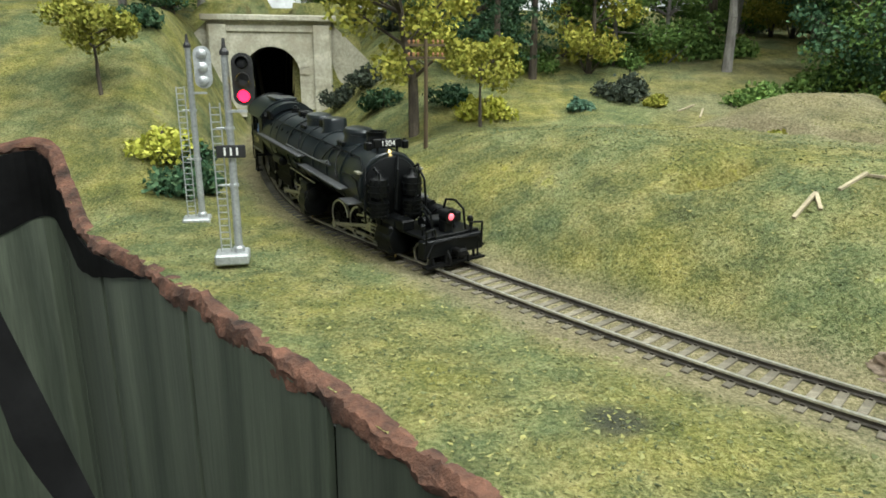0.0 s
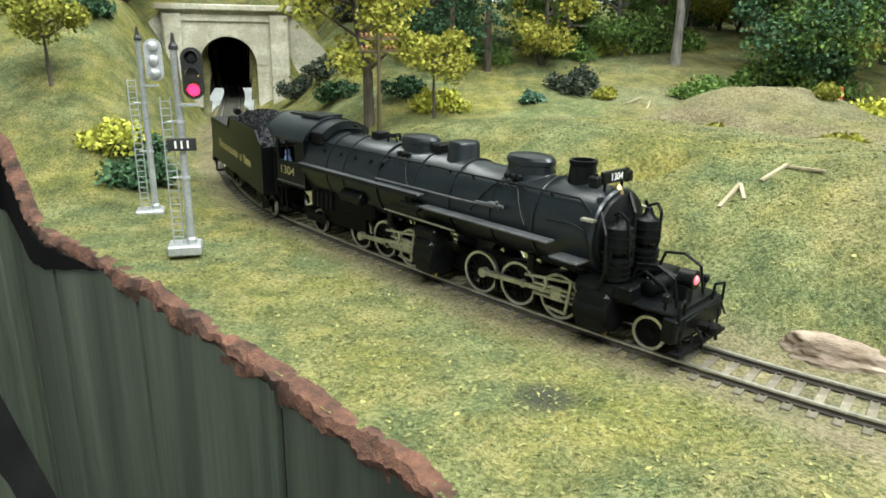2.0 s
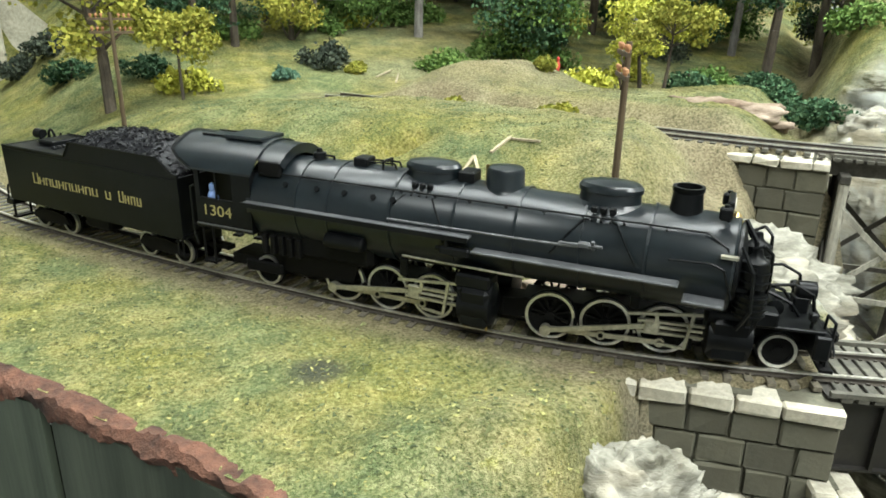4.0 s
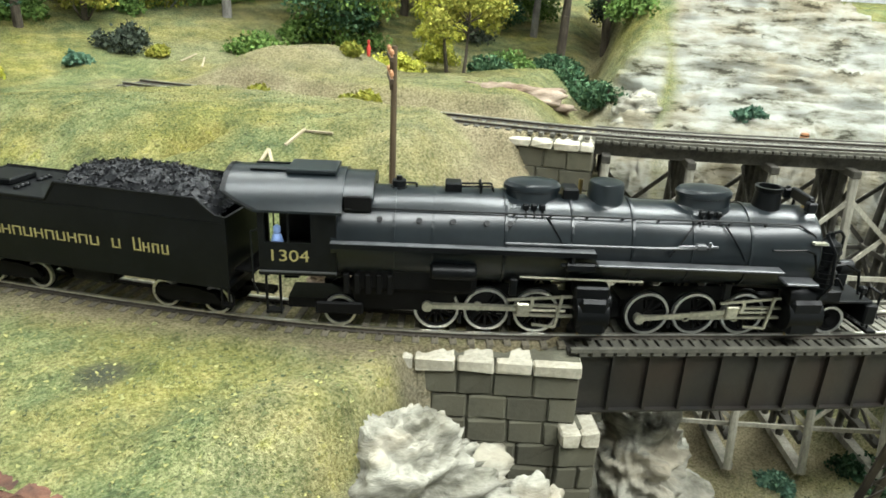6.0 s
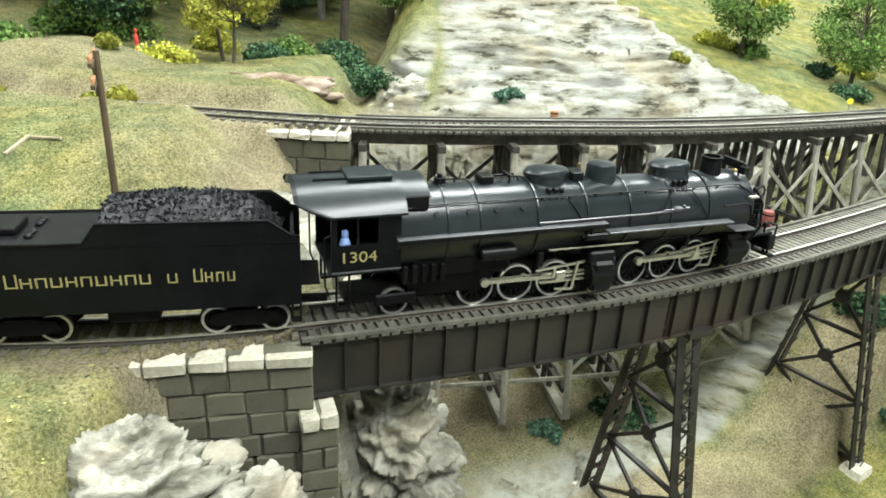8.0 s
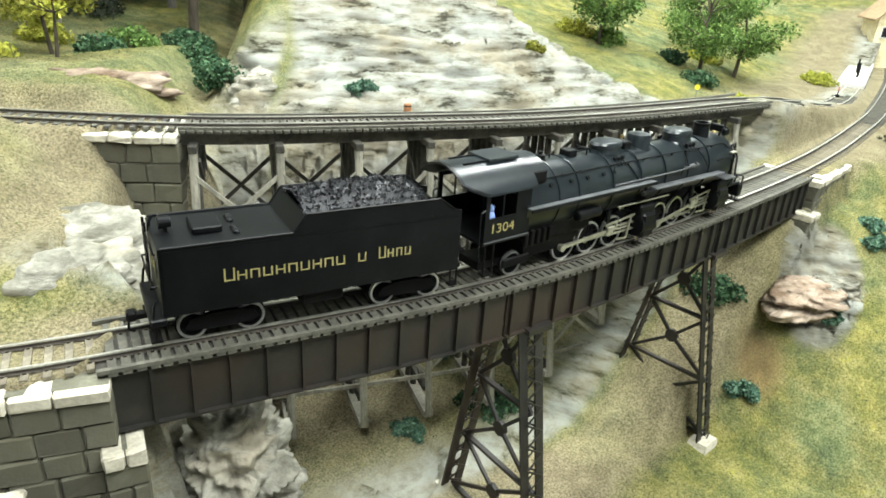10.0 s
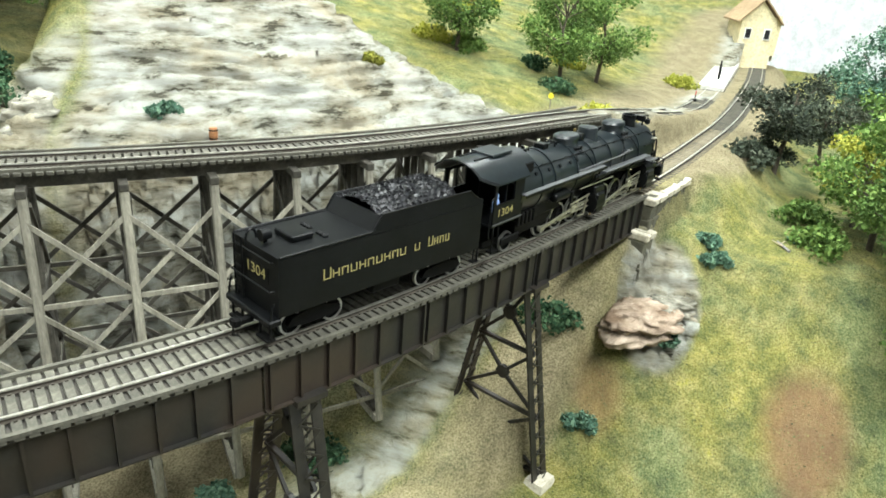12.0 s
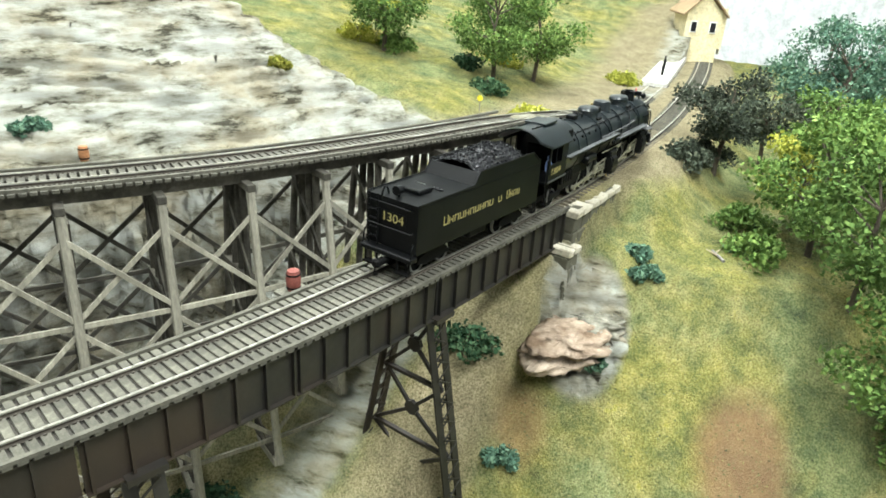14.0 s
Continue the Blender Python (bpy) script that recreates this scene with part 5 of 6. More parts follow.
        part("injector", Form().box((-119, sy * 19.5, 32), (11, 3, 3.2), bevel=0.6).rod((-126, sy * 19.5, 32.4), (-112, sy * 19.5, 32.4), 0.9).rod((-122, sy * 20, 33.6), (-122, sy * 20, 36.4), 0.8), BLACK, lo)
        part("feed_pipe", Form().pipe([(-146, sy * 17.8, bz + 3.4), (-92, sy * 17.2, bz + 3.4), (-78, sy * 16.6, bz + 3.6)], 0.5), RUNNING, lo)
        part("check_valve", Form().box((-76, sy * 16.2, bz + 4.2), (4, 2.2, 2.2), bevel=0.5).rod((-84, sy * 16.6, bz + 4), (-70, sy * 16.6, bz + 4.4), 0.6).rod((-73, sy * 16, bz + 3), (-73, sy * 17, bz + 6), 0.6), RUNNING, lo)
        for x in range(-203, -186, 4):
            part("staybolt_bank", Form().box((x, sy * 14, 20), (2.2, 2.4, 8), bevel=0.4), BLACK_DULL, lo)
        part("rear_steam_chest", Form().box((-113, sy * 13.5, 21), (13, 9, 5), bevel=0.8), BLACK, lo)
        part("reach_rod", Form().rod((-140, sy * 17.5, 26.5), (-95, sy * 17, 26), 0.45), STEEL, lo)
    # cab
    sides = {}
    for sy in (-1, 1):
        outer = [(-233.5, 25), (-206, 25), (-206, 49), (-233.5, 49)]
        inner = [(-231.2, 36.3), (-215, 36.3), (-215, 47.2), (-231.2, 47.2)]
        pts = [(x, sy * (17.6 - d), z) for d in (0, 1.0) for ring in (outer, inner) for x, z in ring]
        fs = []
        for k in range(4):
            j = (k + 1) % 4
            fs += [(k, j, 4 + j, 4 + k), (8 + k, 8 + j, 12 + j, 12 + k), (k, j, 8 + j, 8 + k), (4 + k, 4 + j, 12 + j, 12 + k)]
        cb = sides[sy] = part("cab_side", Form().mesh(pts, fs), BLACK, lo)
        part("beading", Form().beam((-233.5, sy * 17.9, 25.3), (-206, sy * 17.9, 25.3), 0.5, 0.6), RUNNING, cb)
        part("drip_rail", Form().beam((-233.5, sy * 17.9, 48.4), (-206, sy * 17.9, 48.4), 0.5, 0.5), RUNNING, cb)
    part("cab_front", Form().box((-206.6, 0, 37), (1, 34.6, 24)), BLACK, lo)
    part("cab_floor", Form().box((-220, 0, 24.4), (28, 35.0, 1.2)), BLACK, lo)
    R = []
    for k in range(15):
        a = radians(-59 + 118 * k / 14)
        R.append((22.4 * math.sin(a), 37.1 + 22.4 * math.cos(a)))
    roof = Form()
    n = len(R)
    pts = [(x + (2.6 * max(0, 53.2 - z) if x < -240 else 0), y, z + dz) for x in (-246, -204) for dz in (0, -0.9) for y, z in R]
    roof.mesh(pts, [(k, k + 1, 2 * n + k + 1, 2 * n + k) for k in range(n - 1)] + [(n + k, n + k + 1, 3 * n + k + 1, 3 * n + k) for k in range(n - 1)] + [(k, k + 1, n + k + 1, n + k) for k in range(n - 1)] + [(2 * n + k, 2 * n + k + 1, 3 * n + k + 1, 3 * n + k) for k in range(n - 1)] + [(0, n, 3 * n, 2 * n), (n - 1, 2 * n - 1, 4 * n - 1, 3 * n - 1)])
    rf = part("cab_roof", roof, BOILER, lo, smooth=True)
    part("roof_hatch", Form().box((-216, 0, 59.6), (18, 15, 1.6), bevel=0.3), BOILER, rf)
    part("roof_lip", Form().mesh([(x + 2.6 * max(0, 53.2 - z), y * 1.01, z + 0.3) for x in (-246.6, -244.8) for y, z in R], [(k, k + 1, n + k + 1, n + k) for k in range(n - 1)]), BLACK, rf)
    for yy in (-5, 5):
        part("hatch_slide", Form().box((-231, yy, 59.2), (14, 0.9, 0.7)), BLACK, rf)
    part("roof_front_hood", Form().lathe([(-206, 21.6), (-193.5, 21.6), (-193.5, 17.7)], (0, 0, 37.0), (1, 0, 0), 16, (-42, 42), cap=False), BOILER, lo, smooth=True)
    for sy in (-1, 1):
        part("hood_vent", Form().box((-199, sy * 13.4, 50.5), (10, 2.4, 6), bevel=0.5), BLACK_DULL, lo)
        cb = sides[sy]
        letters("1304", 0.0062, GOLD, cb, pose(-0.2230, sy * 0.0178, 0.0312, 90, 0, 0 if sy < 0 else 180) @ Matrix.Diagonal((1.22, 1, 1, 1)))
        part("window_post", Form().box((-223, sy * 17.2, 41.7), (0.7, 0.7, 11)), BLACK, cb)
        part("cab_step", Form().box((-229, sy * 16, 9), (6, 4, 1)).rod((-226.5, sy * 17, 8), (-226.5, sy * 17, 25), 0.5).rod((-231.5, sy * 17, 8), (-231.5, sy * 17, 25), 0.5), BLACK_DULL, cb)
        part("cab_handrail", Form().pipe([(-234.5, sy * 17.4, 16), (-236, sy * 17.4, 20), (-236, sy * 17.4, 40), (-233.5, sy * 17.4, 41)], 0.4), BLACK, cb)
    fig = Form().lathe([(0, 0.3), (0.4, 2.0), (5, 2.3), (7.5, 1.6), (8, 1.1), (9, 1.4), (10.6, 1.3), (11.4, 0.2)], (-227.5, -14.2, 30.5), (0, 0, 1), 12)
    part("cab_figurine", fig, BLUE_PAINT, lo, "tiny blue painted model figurine", smooth=True)
    part("backhead", Form().box((-206, 0, 32), (6, 26, 22), bevel=2), BLACK_DULL, lo)
    # trailing truck
    part("trailing_frame", Form().box((-206, 0, 8), (40, 14, 4)).box((-206, -11.5, 8.5), (18, 1.6, 5), bevel=0.8).box((-206, 11.5, 8.5), (18, 1.6, 5), bevel=0.8), BLACK_DULL, lo)
    wheel(lo, -206, 6.2, True, "trailing_wheel")
    # engine units
    build_engine_unit(lo, -150, (-131.5, -150.5, -169.5), "rear_engine", 40)
    un = build_engine_unit(lo, -108, (-50.5, -70.0, -89.0), "front_engine", 0)
    # what rides on the front unit: deck, beam, tank, footboards, leading wheels
    q = 108
    part("front_deck", Form().box((q - 17, 0, 17.0), (28, 32, 1.2), bevel=0.3), BLACK, un)
    part("pilot_beam", Form().box((q - 3.5, 0, 12.2), (5, 35, 8.4), bevel=0.6), BLACK, un)
    part("front_tank", Form().lathe([(-8, 0.3), (-7.4, 2.8), (7.4, 2.8), (8, 0.3)], (q - 17, 0, 20.4), (0, 1, 0), 16), BLACK, un, smooth=True)
    part("footboard", Form().box((q - 1, 0, 4.5), (4, 34, 1)).rod((q - 1, -12, 4), (q - 3, -12, 12), 0.7).rod((q - 1, 12, 4), (q - 3, 12, 12), 0.7).rod((q - 0.5, 5, 4), (q - 3, 4, 13), 0.8).rod((q - 0.5, -5, 4), (q - 3, -4, 13), 0.8), BLACK_DULL, un)
    part("front_coupler", Form().box((q + 1, 0, 10), (7, 3, 3), bevel=0.6).box((q + 4, 0, 10), (3, 5, 4), bevel=0.8), BLACK_DULL, un)
    for sy in (-1, 1):
        part("grab_rail", Form().pipe([(q - 1, sy * 16, 15), (q - 1, sy * 16.4, 21), (q - 2, sy * 11, 21.5), (q - 2, sy * 10, 16)], 0.5), BLACK, un)
        part("grab_rail", Form().pipe([(q - 5, sy * 9.5, 17), (q - 7, sy * 9.5, 27), (q - 13, sy * 9.5, 30), (q - 20, sy * 9.5, 29), (q - 24, sy * 9.5, 18)], 0.55), BLACK, un)
        part("grab_rail", Form().pipe([(q - 1, sy * 14, 5), (q - 1, sy * 14, 12)], 0.5), BLACK, un)
    hl = part("headlight", Form().lathe([(-4, 2.0), (-3.5, 3.0), (2, 3.2), (2, 2.7)], (q - 6, 0, 25), (1, 0, 0), 16), BLACK, un, smooth=True)
    part("headlight_lens", Form().lathe([(0, 1.7), (0.6, 1.2), (0.8, 0.2)], (q - 4.1, 0, 25), (1, 0, 0), 14), HEAD_LENS, hl, "small glowing pinkish headlight")
    for sy in (-1, 1):
        part("marker_lamp", Form().box((q - 7, sy * 14, 21.5), (2.6, 2.6, 3.0), bevel=0.6).rod((q - 7, sy * 14, 17), (q - 7, sy * 14, 20.5), 0.5), BLACK, un)
    part("steam_pipe", Form().pipe([(30, -9, 26), (50, -11, 24), (74, -12, 23)], 2.4, 10).pipe([(30, 9, 26), (50, 11, 24), (74, 12, 23)], 2.4, 10), BLACK, un)
    part("headlight_bracket", Form().box((q - 8, 0, 20.2), (5, 5, 6), bevel=0.5), BLACK, un)
    for sy in (-1, 1):
        part("deck_step", Form().box((q - 22, sy * 14, 20), (9, 7, 5), bevel=0.6), BLACK, un)
        part("cut_lever", Form().pipe([(q - 0.6, sy * 2, 15.5), (q - 0.2, sy * 13, 15.2), (q + 0.4, sy * 16.5, 10)], 0.35), BLACK, un)
        part("air_hose", Form().pipe([(q, sy * 5, 11), (q + 2.4, sy * 5.2, 8), (q + 2.8, sy * 5.4, 4.5)], 0.6), BLACK_DULL, un)
    part("deck_pipework", Form().pipe([(q - 26, -5, 20), (q - 20, -4, 25), (q - 12, -6, 22), (q - 9, -6, 18)], 0.6).pipe([(q - 26, 5, 20), (q - 20, 4, 25), (q - 12, 6, 22), (q - 9, 6, 18)], 0.6), BLACK, un)
    part("lead_truck_frame", Form().box((q - 14, 0, 7), (22, 10, 3)), BLACK_DULL, un)
    wheel(un, q - 14, 6.0, False, "leading_wheel")
    return lo, un


LOCO, FRONT_UNIT = build_loco()


def build_tender():
    """Front at x = 0, rear coupler at x = -117."""
    te = thing("tender", "black coal tender with gold railway lettering and heaped coal", "tender")
    y = 17.2
    sidep = [(11, 15), (11, 43), (7.5, 43.6), (0, 49), (-57.5, 49), (-62.5, 42), (-110.5, 42), (-110.5, 15)]
    tank = {sy: part("tank_side", Form().slab([(x, sy * y, z) for x, z in sidep], (0, -sy, 0), 1.0), BLACK, te) for sy in (-1, 1)}
    part("tank_floor", Form().box((-50, 0, 15.4), (120, 2 * y - 1.6, 1.5)), BLACK, te)
    bd = part("rear_plate", Form().box((-110.6, 0, 28.5), (1.2, 2 * y, 27)), BLACK, te)
    part("front_plate", Form().box((8, 0, 28), (1.2, 2 * y - 2, 26)), BLACK, te)
    part("tank_deck", Form().box((-86.5, 0, 41.2), (48, 2 * y - 1.6, 1.2)), BLACK, te)
    part("bunker_slope", Form().slab([(-63, y - 1, 41.5), (-63, -y + 1, 41.5), (-58, -y + 1, 48.6), (-58, y - 1, 48.6)], (1, 0, 0), 1.0), BLACK, te)
    for sy in (-1, 1):
        part("top_rail", Form().pipe([(x, sy * (y + 0.1), z) for x, z in ((7.5, 43.7), (0, 49.2), (-57.5, 49.2), (-62.5, 42.2), (-110.5, 42.2))], 0.5), BLACK, tank[sy])
        part("rivet_strip", Form().box((-50, sy * (y + 0.1), 40.6), (120, 0.25, 0.35)), BLACK, tank[sy])
        # gold railway name as plain upright bars: two large capitals among small ones
        for word, x, pitch in ((10, -89.5, 4.85), (1, -36.5, 4.6), (4, -27.5, 3.9)):
            for k in range(word):
                hgt, w = (5.2, pitch - 0.8) if k == 0 and word > 1 else (3.7, pitch - 1.2)
                x0 = x + 0.4
                for o in (0.0, w - 0.6):
                    part("letter_bar", Form().box((x0 + o + 0.3, sy * 17.35, 26.0 + hgt / 2), (0.62, 0.25, hgt)), GOLD, tank[sy])
                part("letter_bar", Form().box((x0 + w / 2, sy * 17.35, 26.0 + hgt * (0.06, 0.5, 0.94)[k % 3]), (w * 0.8, 0.25, 0.42)), GOLD, tank[sy])
                x += pitch
        part("side_step", Form().box((9, sy * 16, 8), (4, 3, 1)).rod((7.5, sy * 17, 8), (7.5, sy * 17, 16), 0.45).rod((10.5, sy * 17, 8), (10.5, sy * 17, 16), 0.45), BLACK_DULL, te)
    part("rear_rail", Form().pipe([(-111.6, -14, 39), (-112.4, -14, 39), (-112.4, 14, 39), (-111.6, 14, 39)], 0.35), BLACK, bd)
    part("number_backing", Form().box((-111.35, 0, 31.4), (0.2, 20, 7)), BLACK, bd)
    letters("1304", 0.0066, GOLD, bd, pose(-0.1117, -0.001, 0.0315, 90, 0, -90) @ Matrix.Diagonal((1.15, 1, 1, 1)))
    # coal heap
    g = np.random.RandomState(3)
    heap = Form()
    nx, ny = 26, 16
    pts = []
    for i in range(nx):
        for j in range(ny):
            u, w = i / (nx - 1), j / (ny - 1)
            x, yy = -57 + 61 * u, -15.8 + 31.6 * w
            z = 46 + 9.0 * math.sin(math.pi * w) ** 0.8 * (0.55 + 0.45 * math.sin(math.pi * (u * 0.9 + 0.05))) + 1.2 * g.rand() - 1.5 * u - 9 * max(0, u - 0.82) / 0.18
            pts.append((x, yy, z))
    heap.mesh(pts, [(i * ny + j, (i + 1) * ny + j, (i + 1) * ny + j + 1, i * ny + j + 1) for i in range(nx - 1) for j in range(ny - 1)])
    for k in range(2600):
        i = g.randint(len(pts))
        c = Vector(pts[i]) + Vector((g.uniform(-0.9, 0.9), g.uniform(-1, 1), g.uniform(-0.1, 0.5)))
        r = g.uniform(0.4, 1.0)
        o = [c + Vector(g.normal(0, 1, 3)).normalized() * r * g.uniform(0.7, 1.2) for _ in range(5)]
        heap.mesh(o, [(0, 1, 2), (0, 2, 3), (0, 3, 1), (4, 1, 2), (4, 2, 3), (4, 3, 1)])
    coal = part("coal_load", heap, COAL, te, "heaped glossy black coal lumps")
    # top fittings
    part("water_hatch", Form().box((-92, 0, 43.2), (11, 14, 2.6), bevel=0.5), BLACK, te)
    for xx, yy in ((-82, -9), (-82, -6.5), (-82, -4), (-82, 3), (-82, 5.5), (-82, 8)):
        part("vent_cap", Form().lathe([(0, 1.4), (0.8, 1.4), (1.4, 0.8)], (xx, yy, 41.8), (0, 0, 1), 10), BLACK, te)
    part("rear_light", Form().lathe([(-2, 2.2), (2.5, 2.6)], (-106, 0, 45.6), (-1, 0, 0), 14).rod((-106, 0, 41.5), (-106, 0, 44.5), 0.9), BLACK, te)
    part("hose_loop", Form().pipe([(-106, 7, 41.8)] + [(-108.5 + 2.5 * math.cos(math.pi * k / 8), 7, 41.8 + 4.5 * math.sin(math.pi * k / 8)) for k in range(1, 8)] + [(-111.4, 7, 40)], 0.6), BLACK, te)
    lad = Form()
    for yy in (8.5, 14.5):
        lad.rod((-112.4, yy, 13), (-112.4, yy, 43), 0.5, n=6)
    for z in range(14, 44, 5):
        lad.rod((-112.4, 8.5, z), (-112.4, 14.5, z), 0.45, n=5)
    part("rear_ladder", lad, BLACK, te)
    part("rear_deck", Form().box((-113, 0, 13), (6, 35, 3), bevel=0.5), BLACK, te)
    part("rear_footboard", Form().box((-114, -11, 4.5), (4, 9, 1)).box((-114, 11, 4.5), (4, 9, 1)).rod((-114, -15, 4), (-114, -15, 11), 0.6).rod((-114, 15, 4), (-114, 15, 11), 0.6).rod((-114, -7, 4), (-114, -7, 11), 0.6).rod((-114, 7, 4), (-114, 7, 11), 0.6), BLACK_DULL, te)
    part("grab_iron", Form().pipe([(-112, -15, 27), (-114, -15, 27), (-114, 15, 27), (-112, 15, 27)], 0.4).pipe([(-115, -16.5, 13), (-114, -16.5, 20), (-113, -16.5, 22)], 0.5).pipe([(-115, 16.5, 13), (-114, 16.5, 20), (-113, 16.5, 22)], 0.5), BLACK, te)
    part("coupler", Form().box((-117, 0, 9), (8, 3, 3), bevel=0.6).box((-121, 0.6, 9), (4, 4.6, 4.2), bevel=0.8).pipe([(-122, 1, 7), (-122.5, 1, 3), (-120, 1, 2)], 0.5), BLACK_DULL, te)
    part("frame_sill", Form().box((-50, 0, 12), (116, 14, 5)).box((-50, -10, 11.4), (18, 8, 6), bevel=1).box((-50, 10, 11.4), (18, 8, 6), bevel=1), BLACK_DULL, te)
    part("drawbar_apron", Form().box((14, 0, 20.5), (8, 22, 0.8)).box((14, 0, 9), (14, 4, 2)), BLACK_DULL, te)
    for cx in (-10.4, -89.5):
        tr = part("truck", Form().box((cx, 0, 8), (8, 18, 3)), BLACK_DULL, te)
        for sy in (-1, 1):
            part("side_frame", Form().slab([(cx - 14, sy * 12, 6), (cx - 12, sy * 12, 9.5), (cx - 4, sy * 12, 11), (cx + 4, sy * 12, 11), (cx + 12, sy * 12, 9.5), (cx + 14, sy * 12, 6), (cx + 7, sy * 12, 4.5), (cx - 7, sy * 12, 4.5)], (0, -sy, 0), 1.5), BLACK_DULL, tr)
        for o in (-11, 11):
            wheel(te, cx + o, 5.8, False, "tender_wheel")
    return te


TENDER = build_tender()

# ---- trees and bushes, in decimetres ----


def leaf_cloud(f, c, r, n, size, g, flat=1.0):
    """n small leaf flakes in an uneven ball."""
    n, size = int(n * 1.8), size * 0.68
    d = g.normal(0, 1, (n, 3))
    d /= np.linalg.norm(d, axis=1)[:, None] + 1e-6
    p = np.array(c) + d * r * g.uniform(0.35, 1.08, (n, 1)) * np.array([1, 1, flat])
    a = g.normal(0, 1, (n, 3))
    a /= np.linalg.norm(a, axis=1)[:, None]
    b = np.cross(a, g.normal(0, 1, (n, 3)))
    b /= np.linalg.norm(b, axis=1)[:, None] + 1e-6
    s = size * g.uniform(0.5, 1.4, (n, 1))
    q = np.stack([p - a * s - b * s * 0.6, p + a * s - b * s * 0.5, p + a * s * 0.8 + b * s * 0.7, p - a * s * 0.7 + b * s * 0.6], 1).reshape(-1, 3)
    k = len(f.v)
    f.v += [tuple(v) for v in q.tolist()]
    f.f += [(k + 4 * i, k + 4 * i + 1, k + 4 * i + 2, k + 4 * i + 3) for i in range(n)]


def tree(label, leaf, bark, h, spread, seed, clumps=16, low=0.35, bare=False):
    g = np.random.RandomState(seed)
    t = thing("tree", label, "tree", group="model trees")
    tr, cr = Form(0.1), Form(0.1)
    x = y = 0.0
    pts = [(0, 0, -0.04)]
    for k in range(1, 6):
        x, y = x + g.uniform(-0.03, 0.03) * h, y + g.uniform(-0.03, 0.03) * h
        pts.append((x, y, h * (0.12 + 0.14 * k)))
    for i, (a, b) in enumerate(zip(pts[:-1], pts[1:])):
        tr.rod(a, b, 0.026 * h * (1 - 0.15 * i), 0.026 * h * (0.85 - 0.15 * i), 8)
    for k in range(clumps):
        u = g.uniform(low, 1.0)
        a = k * 2.4 + g.uniform(-0.4, 0.4)
        rr = spread * (0.35 + 0.65 * math.sin(math.pi * min(1, (u - low) / (1.08 - low)) ** 0.8)) * g.uniform(0.45, 1.0)
        c = (x * u + rr * math.cos(a), y * u + rr * math.sin(a), h * u)
        i = min(4, int(u * 5))
        s = pts[i]
        tr.rod(s, c, 0.009 * h, 0.004 * h, 5)
        leaf_cloud(cr, c, spread * g.uniform(0.28, 0.45), 160, 0.016 + 0.006 * h, g, 0.75)
    part("trunk", tr, bark, t)
    part("crown", cr, leaf, t)
    return t


def conifer(label, leaf, h, seed):
    g = np.random.RandomState(seed)
    t = thing("conifer", label, "tree", group="model conifers")
    part("trunk", Form(0.1).rod((0, 0, -0.04), (0, 0, h), 0.03 * h, 0.006, 7), BARK, t)
    cr = Form(0.1)
    for k in range(46):
        u = 0.22 + 0.78 * k / 46
        r = h * 0.26 * (1.06 - u) + 0.03
        a = k * 2.4
        for j in range(3):
            leaf_cloud(cr, (r * (0.35 + 0.3 * j) * math.cos(a), r * (0.35 + 0.3 * j) * math.sin(a), h * u - 0.03 * j), 0.06, 12, 0.02, g, 0.5)
    part("crown", cr, leaf, t)
    return t


def bush(label, leaf, r, seed, flat=0.75):
    g = np.random.RandomState(seed)
    t = thing("bush", label, "bush", group="model bushes")
    cr = Form(0.1)
    for k in range(13):
        a, q = g.uniform(0, 6.28), r * math.sqrt(g.uniform(0, 1)) * 0.75
        leaf_cloud(cr, (q * math.cos(a), q * math.sin(a), r * flat * g.uniform(0.25, 0.8) * (1.1 - q / r)), r * g.uniform(0.3, 0.5), 75, 0.018 + 0.02 * r, g, 0.8)
    part("twigs", Form(0.1).rod((0, 0, -0.03), (0, 0, r * 0.6), 0.02, 0.01, 6), BARK, t)
    part("foliage", cr, leaf, t)
    return t


def put(proto, spots):
    """Set the first spot with the thing itself, the others with copies: x, y, turn, and size as a whole."""
    for k, (x, y, rz) in enumerate(spots):
        m = pose(x / 10, y / 10, z_at(x, y) / 10 - 0.001, 0, 0, rz)
        if k:
            copy_thing(proto, m)
        else:
            proto.matrix_basis = m



g_ = random.Random(5)
put(tree("broad olive green model tree with a short trunk", OLIVE, BARK, 1.75, 0.55, 1, 22, 0.3), [(0.025, 5.75, 0), (-4.6, 9.5, 30), (2.2, 9.6, 140)])
put(tree("small round olive tree on the ridge", OLIVE, BARK, 0.62, 0.34, 2, 12, 0.55), [(-2.25, 5.3, 20), (0.55, 5.6, 200), (4.1, 4.37, 70)])
put(tree("dark trunked tall woodland tree", DEEP, BARK, 2.2, 0.7, 3, 24, 0.4), [(1.57, 7.87, 0), (2.41, 8.42, 60), (4.43, 7.38, 130), (6.18, 5.35, 200), (3.6, 9.2, 30), (5.4, 7.4, 310), (-0.4, 10.2, 20), (7.4, 5.8, 90), (0.4, 8.9, 45)])
put(tree("tall mid green woodland tree", MID, GREY_BARK, 2.0, 0.65, 4, 24, 0.42), [(3.47, 8.23, 0), (3.1, 7.3, 60), (5.2, 6.2, 100), (6.9, 6.6, 20), (0.9, 9.8, 40), (-2.9, 9.6, 10), (4.6, 8.6, 75), (8.8, 5.0, 0), (-3.6, 8.9, 110)])
put(conifer("dark green model conifer with layered branches", DEEP, 1.5, 5), [(0.75, 6.85, 0), (1.12, 7.05, 50), (-3.1, 8.6, 90), (1.9, 9.0, 10), (5.9, 6.6, 60)])
